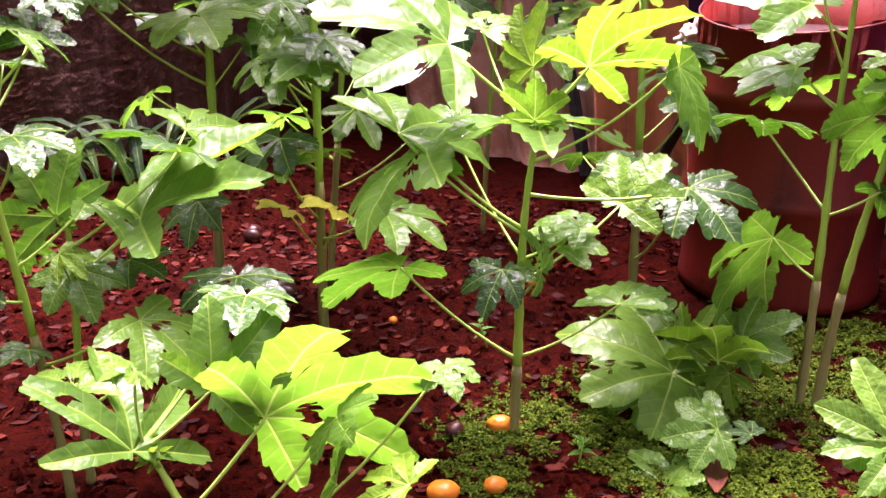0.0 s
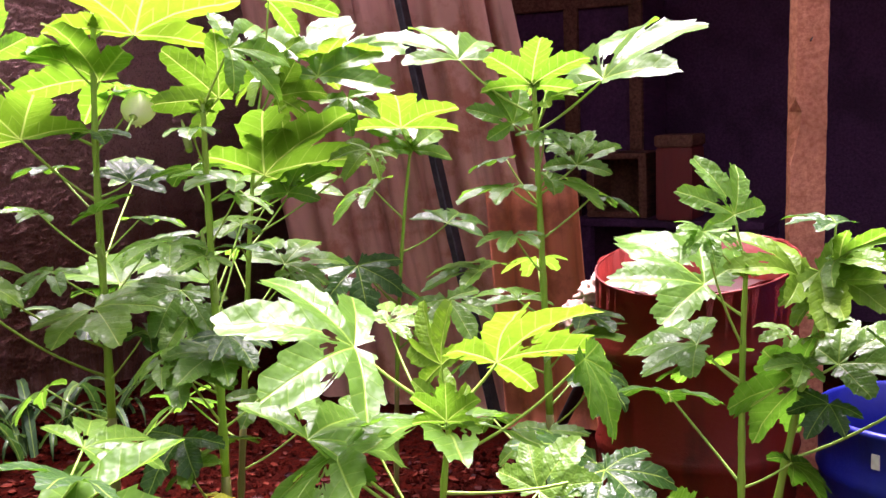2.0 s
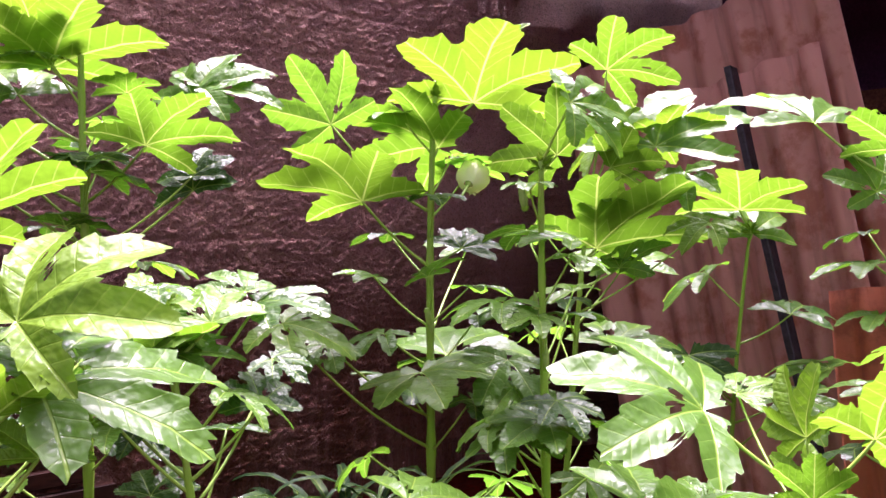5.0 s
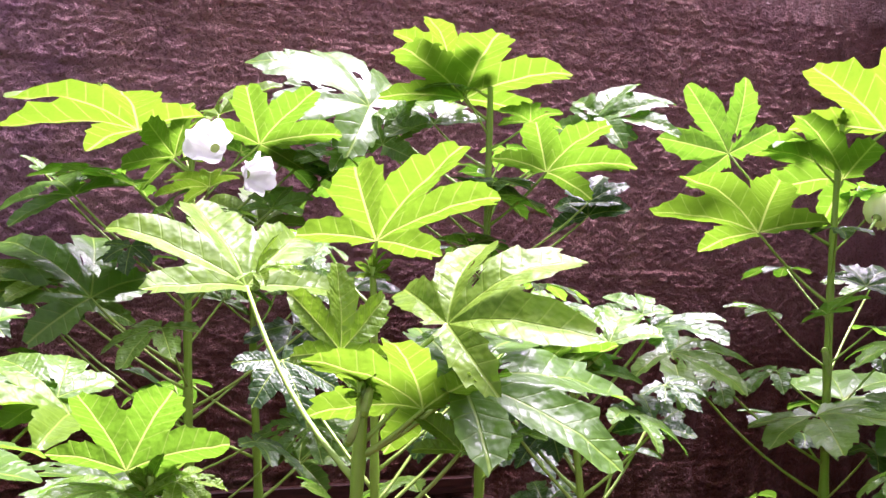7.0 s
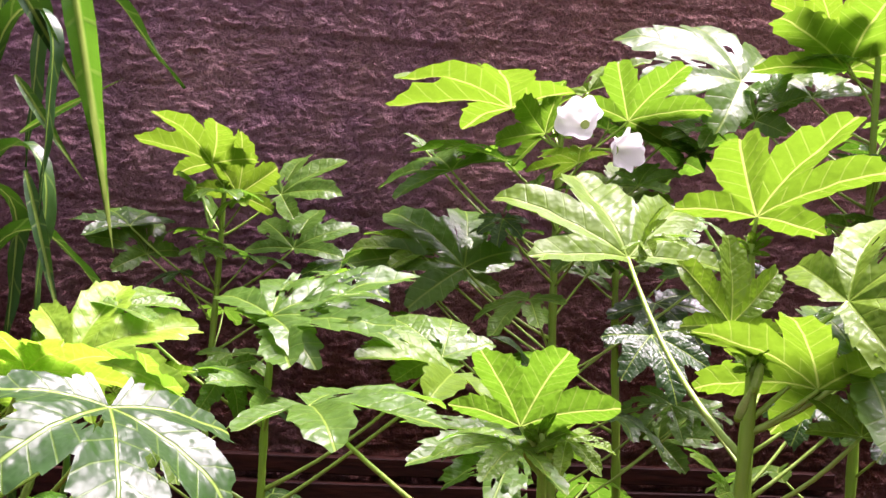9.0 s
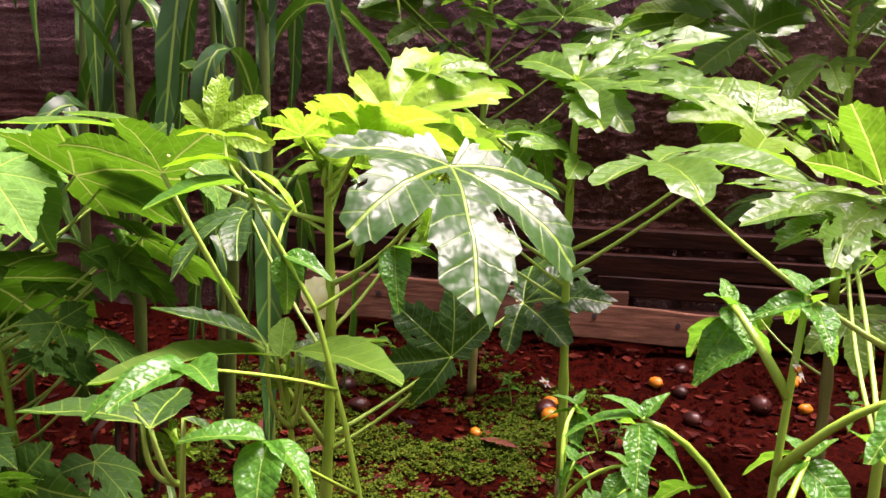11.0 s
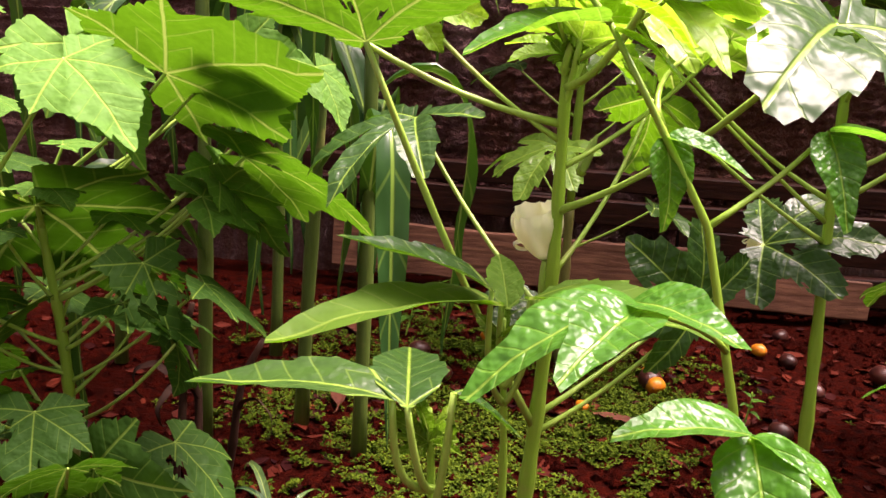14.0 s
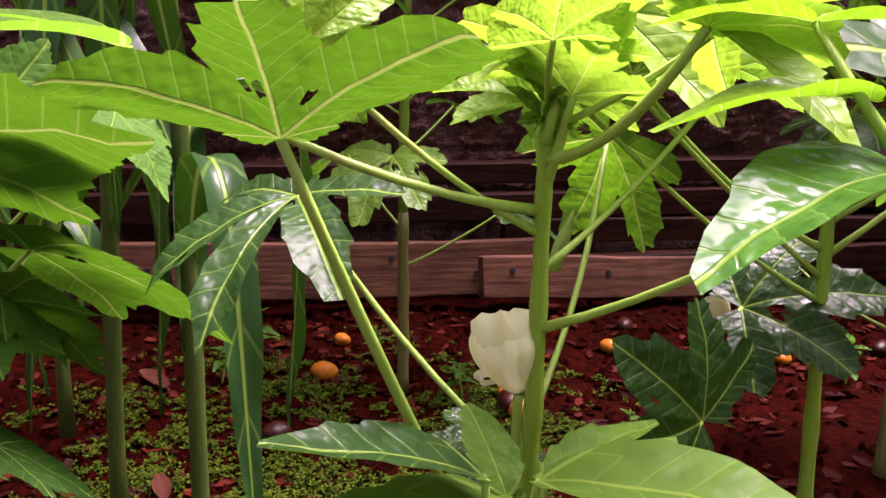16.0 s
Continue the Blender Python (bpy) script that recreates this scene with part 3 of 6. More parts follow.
def fan(plant, base, left, right, kind, from_stem):
    """A leaf between three points of the world: the stalk's end and the tips of its two side lobes."""
    line, seed, count = LINES[plant.name]
    count[0] += 1
    here = plant.matrix_world.translation
    q, d, e = Vector(base) - here, Vector(left) - Vector(base), Vector(right) - Vector(base)
    face = e.cross(d).normalized()
    r = 0.0042
    tube("leaf_stalk", bend(on_line(line, from_stem), q, 0.02, 8, 0.01, seed + count[0]), [r * 1.3, r * 1.2, r, r, r, r, r, r * 0.9, r * 0.8], M_PETIOLE, plant, 6)
    place_leaf(plant, q, d.normalized() + e.normalized(), 0.5 * (d.length + e.length), kind, 0, seed + count[0], face=face if face.z > 0 else -face)


def blade(plant, x, y, z, baz, bpitch, roll, size, kind):
    """A further lobe or small leaf that sits where another stalk ends."""
    line, seed, count = LINES[plant.name]
    count[0] += 1
    place_leaf(plant, (x, y, z), way(baz, bpitch), size, kind, roll, seed + count[0])


def wild_leaves(height, count, low, reach, size, kind, seed):
    """Leaf settings for a plant whose leaves stand round it at golden-angle steps."""
    rnd = random.Random(seed)
    out = []
    for i in range(count):
        f = i / max(1, count - 1)
        h = low + (height - low) * f
        az = (seed * 53 + i * 137.5) % 360
        rise = 25 + 30 * f + rnd.uniform(-10, 10)
        out.append((h, az, rise, reach * (1.0 - 0.45 * f) * rnd.uniform(0.75, 1.15), az + rnd.uniform(-25, 25), -28 + 30 * f + rnd.uniform(-12, 12),
                    size * (1 - 0.35 * f) * rnd.uniform(0.8, 1.15), kind if f < 0.7 else ("young" if kind != "dark" else "dark")))
    return out


# ---- ground ----
def ground_height(x, y):
    """Gentle lumps near the bed, flat farther off."""
    near = max(0.0, 1.0 - max(0.0, math.hypot(x - 1, y - 1.8) - 4.0) / 3.0)
    p = Vector((x, y, 0))
    h = 0.022 * noise.noise(p * 2.1) + 0.014 * noise.noise(p * 7.0) + 0.007 * noise.noise(p * 23.0)
    bank = 0.05 * max(0.0, min(1.0, (y - 3.1) / 0.5)) * max(0.0, min(1.0, (x - 1.6) / 0.6))
    return (h - 0.012) * near + bank * near


def build_ground():
    fine, far = 0.022, 160.0
    xs = np.concatenate([[-far, -60, -20, -9, -6], np.arange(-4.0, -1.5, 0.06), np.arange(-1.5, 3.6, fine), np.arange(3.6, 6.6, 0.08), [7, 9, 15, 40, far]])
    ys = np.concatenate([[-far, -60, -20, -8, -4], np.arange(-2.5, 0.0, 0.09), np.arange(0.0, 4.0, fine), [4.3, 5, 8, 20, 60, far]])
    verts = [(x, y, ground_height(x, y)) for y in ys for x in xs]
    w = len(xs)
    faces = [(j * w + i, j * w + i + 1, (j + 1) * w + i + 1, (j + 1) * w + i) for j in range(len(ys) - 1) for i in range(w - 1)]
    return tagged(mesh_object("ground", verts, faces, M_SOIL), "wet dark red garden soil with crumbs and litter", "ground", kind="structure")


build_ground()

WALL_Y = 3.79


def build_wall():
    """The block wall with thick splattered plaster; courses and joints show faintly through it."""
    xs = np.concatenate([np.arange(-6.0, -1.7, 0.10), np.arange(-1.7, 4.2, 0.0095), np.arange(4.2, 6.61, 0.12)])
    zs = np.concatenate([np.arange(-0.2, 0.2, 0.05), np.arange(0.2, 2.35, 0.0065), np.arange(2.35, 3.05, 0.08)])
    rnd = random.Random(5)
    lift = {}
    verts = []
    for z in zs:
        row = math.floor(z / 0.2)
        fz = min((z % 0.2), 0.2 - (z % 0.2))
        for x in xs:
            sx = x + (0.2 if row % 2 else 0.0)
            fx = min(sx % 0.4, 0.4 - sx % 0.4)
            key = (row, math.floor(sx / 0.4))
            if key not in lift:
                lift[key] = rnd.uniform(-0.004, 0.004)
            p = Vector((x, 0, z))
            q = Vector((x * 46 + 2.5 * noise.noise(p * 9.0), 0, z * 60))
            clods = noise.noise(p * 14.0) * 0.008 + noise.noise(q) * 0.008 + noise.noise(Vector((x * 85, 5, z * 95))) * 0.008 + max(0.0, noise.noise(q * 0.7 + Vector((0, 3, 0))) - 0.05) * 0.015
            joint = -0.006 * max(0.0, 1 - fz / 0.018) - 0.004 * max(0.0, 1 - fx / 0.016)
            sway = 0.006 * noise.noise(p * 1.7)
            verts.append((x, -(clods + joint + lift[key] + sway), z))
    w, h = len(xs), len(zs)
    faces = [(j * w + i, j * w + i + 1, (j + 1) * w + i + 1, (j + 1) * w + i) for j in range(h - 1) for i in range(w - 1)]
    n = len(verts)
    x0, x1, z0, z1 = xs[0], xs[-1], zs[0], zs[-1]
    verts += [(x0, 0.2, z0), (x1, 0.2, z0), (x1, 0.2, z1), (x0, 0.2, z1)]
    top = [(h - 1) * w + i for i in range(w)]
    faces.append((n + 1, n, n + 3, n + 2))
    faces.append((*top, n + 2, n + 3))
    faces.append(tuple(i * w for i in range(h))[::-1] + (n, n + 3)[::1])
    faces.append(tuple(i * w + w - 1 for i in range(h)) + (n + 2, n + 1))
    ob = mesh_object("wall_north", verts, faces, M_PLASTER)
    ob.location = (0, WALL_Y, 0)
    return tagged(ob, "rough brown cement-splattered block wall with red mud stains", "wall", kind="structure")


build_wall()


# ---- boards along the foot of the wall ----
def loose_board(centre, length, width, thick, turn, material, label, seed, lean=0.0, holes=0):
    root = thing("plank", centre, label, "plank", "planks along the wall")
    root.matrix_world = Matrix.Translation(centre) @ pose(0, 0, 0, lean, 0, turn)
    part("board", worn_plank(length, width, thick, seed), material, root)
    rnd = random.Random(seed)
    for k in range(holes):
        bm = bmesh.new()
        bmesh.ops.create_cone(bm, cap_ends=True, segments=10, radius1=0.009, radius2=0.007, depth=0.006, matrix=pose(0, 0, 0, 90))
        h = part("nail_hole", bm, M_TAR, root, "dark nail hole")
        h.location = (-length / 2 + 0.10 + k * length / (holes + 0.3) + rnd.uniform(-0.03, 0.03), -thick / 2 - 0.0015, rnd.uniform(-width * 0.25, width * 0.25))
    return root


loose_board((-0.40, 3.62, 0.122), 1.15, 0.150, 0.035, -2.0, M_BOARD, "weathered brown plank with nail holes on edge by the wall", 3, -8, 5)
loose_board((0.30, 3.55, 0.095), 0.64, 0.115, 0.04, 1.0, M_BOARD, "short weathered plank end lying before the wall", 8, -12, 2)
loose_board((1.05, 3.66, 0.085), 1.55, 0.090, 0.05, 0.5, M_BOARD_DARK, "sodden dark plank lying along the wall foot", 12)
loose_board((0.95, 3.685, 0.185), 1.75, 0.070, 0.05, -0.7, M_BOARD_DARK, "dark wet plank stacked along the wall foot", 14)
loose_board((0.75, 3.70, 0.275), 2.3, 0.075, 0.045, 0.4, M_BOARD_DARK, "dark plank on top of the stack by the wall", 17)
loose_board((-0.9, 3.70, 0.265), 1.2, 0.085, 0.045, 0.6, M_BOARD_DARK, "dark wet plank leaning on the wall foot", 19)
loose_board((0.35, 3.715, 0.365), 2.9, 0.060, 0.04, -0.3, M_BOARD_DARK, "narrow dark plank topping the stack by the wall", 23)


# ---- the shed beyond the bed ----
def build_shed():
    root_back = bmesh.new()
    box(root_back, (6.3, -2.0, 0), (6.4, 3.75, 2.95))
    tagged(part("wall_east", root_back, M_SHED), "dark shed back wall of old boards", "wall", kind="structure")
    side = bmesh.new()
    box(side, (3.7, -2.1, 0), (6.3, -2.0, 2.95))
    tagged(part("wall_south", side, M_SHED), "dark shed side wall of old boards", "wall", kind="structure")
    roof = bmesh.new()
    nx, ny = 2, 120
    vs = [[roof.verts.new((3.80 + 2.62 * i / nx, -2.2 + 5.96 * j / ny, 2.66 + 0.22 * i / nx + 0.03 * math.sin(j * 1.6))) for i in range(nx + 1)] for j in range(ny + 1)]
    for j in range(ny):
        for i in range(nx):
            roof.faces.new((vs[j][i], vs[j][i + 1], vs[j + 1][i + 1], vs[j + 1][i]))
    bmesh.ops.solidify(roof, geom=roof.faces[:], thickness=0.012)
    # The roof's underside is shaded by colour, with the tinted shed material.
    tagged(part("ceiling", roof, M_SHED), "dark corrugated shed roof seen from below", "roof", kind="structure")


build_shed()


def corrugated(name, width, height, pitch, depth, material, thick=0.007, seed=0, notch=0.02):
    """A corrugated sheet standing in the yz plane, its foot at z 0, waves along y."""
    rnd = random.Random(seed)
    bm = bmesh.new()
    ny, nz = int(width / pitch * 14), 10
    grid = []
    for j in range(nz + 1):
        row = []
        for i in range(ny + 1):
            y = width * (i / ny - 0.5)
            z = height * j / nz
            if j == nz:
                z += notch * noise.noise(Vector((y * 5, seed, 0)))
            row.append(bm.verts.new((depth * math.cos(2 * math.pi * y / pitch) + 0.006 * noise.noise(Vector((y * 2, z * 2, seed))), y, z)))
        grid.append(row)
    for j in range(nz):
        for i in range(ny):
            bm.faces.new((grid[j][i], grid[j][i + 1], grid[j + 1][i + 1], grid[j + 1][i]))
    bmesh.ops.solidify(bm, geom=bm.faces[:], thickness=thick)
    for f in bm.faces:
        f.smooth = True
    return bm


def standing_sheet(at, width, height, pitch, depth, material, label, tilt, lean, seed, thick=0.007):
    root = thing("corrugated_sheet", at, label, "corrugated sheet", "sheets closing the shed front")
    root.matrix_world = Matrix.Translation(at) @ pose(0, 0, 0, tilt, lean, 0)
    part("sheet", corrugated("sheet", width, height, pitch, depth, material, thick, seed), material, root)
    return root


standing_sheet((3.93, 2.17, 0), 1.36, 2.16, 0.177, 0.026, M_FIBRE, "pinkish brown fibre-cement corrugated sheet leaning sideways", -13.0, 3, 1)
standing_sheet((3.85, 1.90, 0), 0.62, 1.88, 0.177, 0.026, M_FIBRE, "weathered corrugated fibre-cement sheet with stains", -12.0, 3, 2)
standing_sheet((3.79, 1.62, 0), 0.40, 0.98, 0.14, 0.020, M_RUST, "rusty orange corrugated iron offcut standing on the soil", -6.0, 4, 3, 0.003)
tar = thing("tar_strip", (3.80, 2.42, 0.0), "black tar-soaked batten standing before the sheets", "batten")
tar.matrix_world = Matrix.Translation((3.775, 1.87, 0.0)) @ pose(0, 0, 0, -13.5, 3, 0) @ pose(0, 0, 0.95, 0, 90, 0)
part("batten", worn_plank(1.88, 0.062, 0.03, 4, 0.02), M_TAR, tar)


def shed_post():
    root = thing("timber_post", (3.75, 0.652, 0), "rough-sawn reddish timber post with a notch", "post")
    bm = bmesh.new()
    rnd = random.Random(2)
    rings = []
    for i in range(61):
        z = 2.66 * i / 60
        bite = 0.034 * max(0.0, 1 - abs(z - 1.235) / 0.02) + 0.026 * max(0.0, min(1.0, (1.235 - z) / 0.02)) * max(0.0, 1 - (1.235 - z) / 0.12)
        side = 0.011 * (1 if z < 1.1 else 0)
        ring = [bm.verts.new((x * 0.052 + rnd.uniform(-0.0015, 0.0015), y * 0.052 + (side - bite if y > 0 and x < 0 else 0) + 0.006 * math.sin(z * 2.2) + rnd.uniform(-0.0015, 0.0015), z)) for x, y in ((-1, -1), (1, -1), (1, 1), (-1, 1))]
        rings.append(ring)
    for a, b in zip(rings, rings[1:]):
        for k in range(4):
            bm.faces.new((a[k], a[(k + 1) % 4], b[(k + 1) % 4], b[k]))
    bm.faces.new(rings[0][::-1])
    bm.faces.new(rings[-1])
    bmesh.ops.rotate(bm, verts=bm.verts[:], cent=(0, 0, 0), matrix=Matrix.Rotation(radians(24), 3, "Z"))
    bmesh.ops.recalc_face_normals(bm, faces=bm.faces)
    part("post", bm, M_POST, root)
    nail = bmesh.new()
    bmesh.ops.create_cone(nail, cap_ends=True, segments=8, radius1=0.003, radius2=0.002, depth=0.05, matrix=pose(-0.06, -0.02, 1.48, 0, 70, 0))
    part("nail", nail, M_TAR, root)


shed_post()


# ---- the red drum ----
def build_drum():
    root = thing("oil_drum", (3.03, 0.84, 0), "dark red rusty steel drum cut open at a slant", "drum")
    n, r = 72, 0.287
    prof = [0.0, 0.012, 0.03, 0.06, 0.27, 0.285, 0.30, 0.315, 0.33, 0.50, 0.56, 0.575, 0.59, 0.605, 0.62, 0.70]
    face = math.atan2(-0.80, -3.02)
    bm = bmesh.new()
    rings = []
    for i, f in enumerate(prof):
        ring = []
        for k in range(n):
            a = 2 * math.pi * k / n
            rib = 0.010 if i in (6, 12) else (0.006 if i in (5, 7, 11, 13, 1, 2) else 0.0)
            top = 0.83 - 0.05 * math.cos(a - face) + 0.02 * math.cos(a - face - 1.4) + 0.008 * math.sin(9 * a) * math.sin(4 * a + 1)
            z = f if i < len(prof) - 1 else top
            dent = 0.010 * noise.noise(Vector((math.cos(a) * 1.5, math.sin(a) * 1.5, f * 3)))
            ring.append(bm.verts.new(((r + rib + dent) * math.cos(a), (r + rib + dent) * math.sin(a), z)))
        rings.append(ring)
    for p, q in zip(rings, rings[1:]):
        for k in range(n):
            bm.faces.new((p[k], p[(k + 1) % n], q[(k + 1) % n], q[k]))
    bm.faces.new(rings[0][::-1])
    bmesh.ops.solidify(bm, geom=bm.faces[:], thickness=0.004)
    for f in bm.faces:
        f.smooth = True
    part("shell", bm, M_DRUM, root)
    lip = []
    for k in range(n + 1):
        a = 2 * math.pi * k / n
        lip.append((1.01 * r * math.cos(a), 1.01 * r * math.sin(a), 0.83 - 0.05 * math.cos(a - face) + 0.02 * math.cos(a - face - 1.4) - 0.004))
    tube("rim", lip, [0.0035] * (n + 1), M_DRUM, root, 6)
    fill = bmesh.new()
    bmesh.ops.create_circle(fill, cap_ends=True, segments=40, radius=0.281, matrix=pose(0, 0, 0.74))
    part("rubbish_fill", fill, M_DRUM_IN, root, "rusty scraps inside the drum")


build_drum()


def build_tub():
    root = thing("plastic_tub", (3.12, 0.215, 0), "bright blue open plastic tub with white marks", "tub")
    n = 64
    prof = [(0.0, 0.25), (0.012, 0.272), (0.035, 0.279), (0.046, 0.287), (0.057, 0.279), (0.065, 0.275), (0.25, 0.290), (0.265, 0.298), (0.28, 0.290), (0.40, 0.294), (0.412, 0.304), (0.424, 0.304), (0.43, 0.296), (0.42, 0.288), (0.30, 0.284), (0.03, 0.262)]
    bm = bmesh.new()
    rings = [[bm.verts.new((r * math.cos(2 * math.pi * k / n), r * math.sin(2 * math.pi * k / n), z)) for k in range(n)] for z, r in prof]
    for p, q in zip(rings, rings[1:]):
        for k in range(n):
            f = bm.faces.new((p[k], p[(k + 1) % n], q[(k + 1) % n], q[k]))
            f.smooth = True
    bm.faces.new(rings[0][::-1])
    bm.faces.new(rings[-1])
    part("body", bm, M_BLUE, root)
    for a, z, h in ((158, 0.35, 0.04), (172, 0.335, 0.055), (178, 0.345, 0.04), (185, 0.34, 0.05)):
        mark = bmesh.new()
        box(mark, (-0.002, -0.011, -h / 2), (0.002, 0.011, h / 2))
        m = part("mark", mark, M_WHITE, root, "white painted mark")
        m.matrix_basis = pose(0.2935 * math.cos(radians(a)), 0.2935 * math.sin(radians(a)), z, 0, 0, a)
    for a in (150, 176, 202):
        slot = bmesh.new()
        box(slot, (-0.006, -0.018, -0.05), (0.006, 0.018, 0.05), 0.004)
        m = part("moulded_rib", slot, M_BLUE, root)
        m.matrix_basis = pose(0.282 * math.cos(radians(a)), 0.282 * math.sin(radians(a)), 0.155, 0, 0, a)


build_tub()


# ---- things inside the shed ----
def cupboard():
    root = thing("old_cupboard", (5.7, 2.18, 0), "old dark wooden cupboard with framed panels", "cupboard")
    bm = bmesh.new()
    box(bm, (-0.2, -0.40, 0), (0.2, 0.40, 1.92), 0.008)
    part("body", bm, M_SHED, root)
    for lo, hi in (((-0.235, -0.40, 1.80), (-0.203, 0.40, 1.92)), ((-0.235, -0.40, 1.42), (-0.203, 0.40, 1.50)), ((-0.235, -0.40, 0.05), (-0.203, -0.33, 1.80)), ((-0.235, 0.33, 0.05), (-0.203, 0.40, 1.80)), ((-0.235, -0.04, 0.05), (-0.203, 0.04, 1.80))):
        f = bmesh.new()
        box(f, lo, hi, 0.004)
        part("frame_rail", f, M_BOARD, root)


def bench_and_boxes():
    bench = thing("work_bench", (5.35, 1.62, 0), "dark rough bench carrying boxes in the shed", "bench")
    for lo, hi in (((-0.25, -0.55, 0.66), (0.25, 0.42, 0.70)),):
        bm = bmesh.new()
        box(bm, lo, hi, 0.006)
        part("bench_top", bm, M_SHED, bench)
    for x in (-0.2, 0.2):
        for y in (-0.5, 0.36):
            bm = bmesh.new()
            box(bm, (x - 0.03, y - 0.03, 0), (x + 0.03, y + 0.03, 0.66), 0.004)
            part("leg", bm, M_SHED, bench)
    crate = thing("wooden_box", (5.30, 1.82, 0.702), "brown wooden box with an open framed front", "box")
    for lo, hi in (((-0.15, -0.16, 0), (0.15, 0.16, 0.03)), ((-0.15, -0.16, 0.30), (0.15, 0.16, 0.33)), ((-0.15, -0.16, 0.03), (0.15, -0.12, 0.30)), ((-0.15, 0.12, 0.03), (0.15, 0.16, 0.30)), ((0.11, -0.12, 0.03), (0.15, 0.12, 0.30))):
        bm = bmesh.new()
        box(bm, lo, hi, 0.003)
        part("side_board", bm, M_BOARD, crate)
    red = thing("red_crate", (5.20, 1.50, 0.702), "red plastic crate with a pale lid", "crate")
    bm = bmesh.new()
    box(bm, (-0.12, -0.09, 0), (0.12, 0.09, 0.36), 0.008)
    part("crate_body", bm, M_REDBOX, red)
    bm = bmesh.new()
    box(bm, (-0.125, -0.095, 0.362), (0.125, 0.095, 0.42), 0.006)
    part("crate_lid", bm, M_BOARD, red)


cupboard()
bench_and_boxes()

plank = thing("slanting_plank", (3.62, 0.28, 0), "dark slanting plank standing beside the post", "plank")
plank.matrix_world = pose(3.95, 0.22, -0.02, 14, 0, 0) @ pose(0, 0, 0.93, 0, 90, 0)
part("board", worn_plank(1.9, 0.14, 0.03, 31), M_BOARD, plank)
stick = thing("burnt_stick", (3.3, 1.5, 0), "charred stick leaning against the drum", "stick")
stick.matrix_world = Matrix.Identity(4)
tube("stick_shaft", bend((3.62, 1.55, 0.02), (3.20, 1.13, 0.66), 0.01, 8, 0.01, 3), [0.022, 0.022, 0.021, 0.021, 0.02, 0.02, 0.019, 0.018, 0.017], M_TAR, stick, 8)


def rag(at, size, seed, label):
    """A crumpled plastic rag."""
    root = thing("plastic_rag", at, label, "rag")
    bm = bmesh.new()
    bmesh.ops.create_icosphere(bm, subdivisions=4, radius=size)
    for v in bm.verts:
        d = v.co.normalized()
        v.co = Vector((d.x * size * 1.0, d.y * size * 0.7, d.z * size * 0.6)) * (1 + 0.55 * noise.noise(d * 2.4 + Vector((seed, 0, 0))) + 0.30 * noise.noise(d * 7 + Vector((0, seed, 0))))
    for f in bm.faces:
        f.smooth = True
    part("folds", bm, M_RAG, root)


rag((3.10, 1.17, 0.71), 0.075, 1, "pink crumpled plastic rag hanging on the drum rim")
rag((3.22, 1.28, 0.60), 0.085, 5, "pale crumpled plastic sheet beside the drum")


# ---- the plants of the bed ----
p = okra((1.970, 2.140), 1.57, lean=(0.04, -0.04), seed=1, label='tall okra plant with a pale yellow flower before the wall', fill=11, thick=0.0125)
leaf(p, 0.700, 169.3, 35.2, 0.363, -163, -15, -12, 0.143, "broad")
leaf(p, 0.910, 22.7, 39.4, 0.359, 78, 30, -11, 0.135, "cut")
leaf(p, 0.971, -135.9, 43.4, 0.138, -106, 32, 15, 0.105, "cut")
leaf(p, 1.504, -24.1, 40.0, 0.238, 20, 48, -27, 0.122, "young")
leaf(p, 1.215, -0.6, 40.7, 0.206, -101, 12, -11, 0.152, "cut")
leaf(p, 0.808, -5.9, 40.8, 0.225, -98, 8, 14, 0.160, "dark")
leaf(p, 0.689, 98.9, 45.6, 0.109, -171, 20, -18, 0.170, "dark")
reach(p, 1.445, 0.102, -0.104, 1.511, -121, 32, -7, 0.345, "lime")
reach(p, 1.230, -0.231, 0.069, 1.449, 129, 62, 75, 0.194, "cut")
reach(p, 1.366, 0.036, -0.036, 1.396, 140, 28, 31, 0.266, "lime")
reach(p, 1.089, -0.175, 0.022, 1.257, -170, 31, 11, 0.289, "lime")
reach(p, 0.730, -0.086, -0.084, 0.830, -120, -8, 13, 0.203, "broad")
reach(p, 0.619, -0.421, 0.026, 0.968, -76, -8, 20, 0.201, "cut")
reach(p, 0.776, 0.114, 0.028, 0.851, 7, 16, 10, 0.265, "broad")
reach(p, 0.933, -0.089, 0.080, 1.065, 157, 12, -9, 0.109, "cut")
reach(p, 1.099, 0.075, -0.076, 1.136, 20, 26, 19, 0.138, "dark")
p = okra((1.910, 1.690), 1.34, lean=(0.01, -0.01), seed=2, label='okra plant with slender pods and broad young top leaves', fill=11, thick=0.0115)
leaf(p, 0.658, -138.0, 43.1, 0.149, -176, -6, -16, 0.146, "broad")
leaf(p, 0.886, -146.4, 42.4, 0.149, -179, -5, -17, 0.105, "cut")
leaf(p, 0.873, 14.7, 41.4, 0.230, 79, 11, -11, 0.128, "cut")
leaf(p, 0.650, 60.9, 39.8, 0.323, -165, -24, -12, 0.164, "cut")
leaf(p, 0.626, 61.9, 40.4, 0.260, -119, -25, 5, 0.166, "cut")
leaf(p, 0.635, 170.1, 37.5, 0.193, -98, 4, 18, 0.100, "cut")
leaf(p, 0.561, 177.3, 54.2, 0.214, -98, 1, 19, 0.171, "cut")
leaf(p, 0.330, -169.3, 47.9, 0.239, -97, 23, 23, 0.107, "cut")
leaf(p, 0.241, -107.4, 61.6, 0.153, -179, 31, -16, 0.112, "yellow")
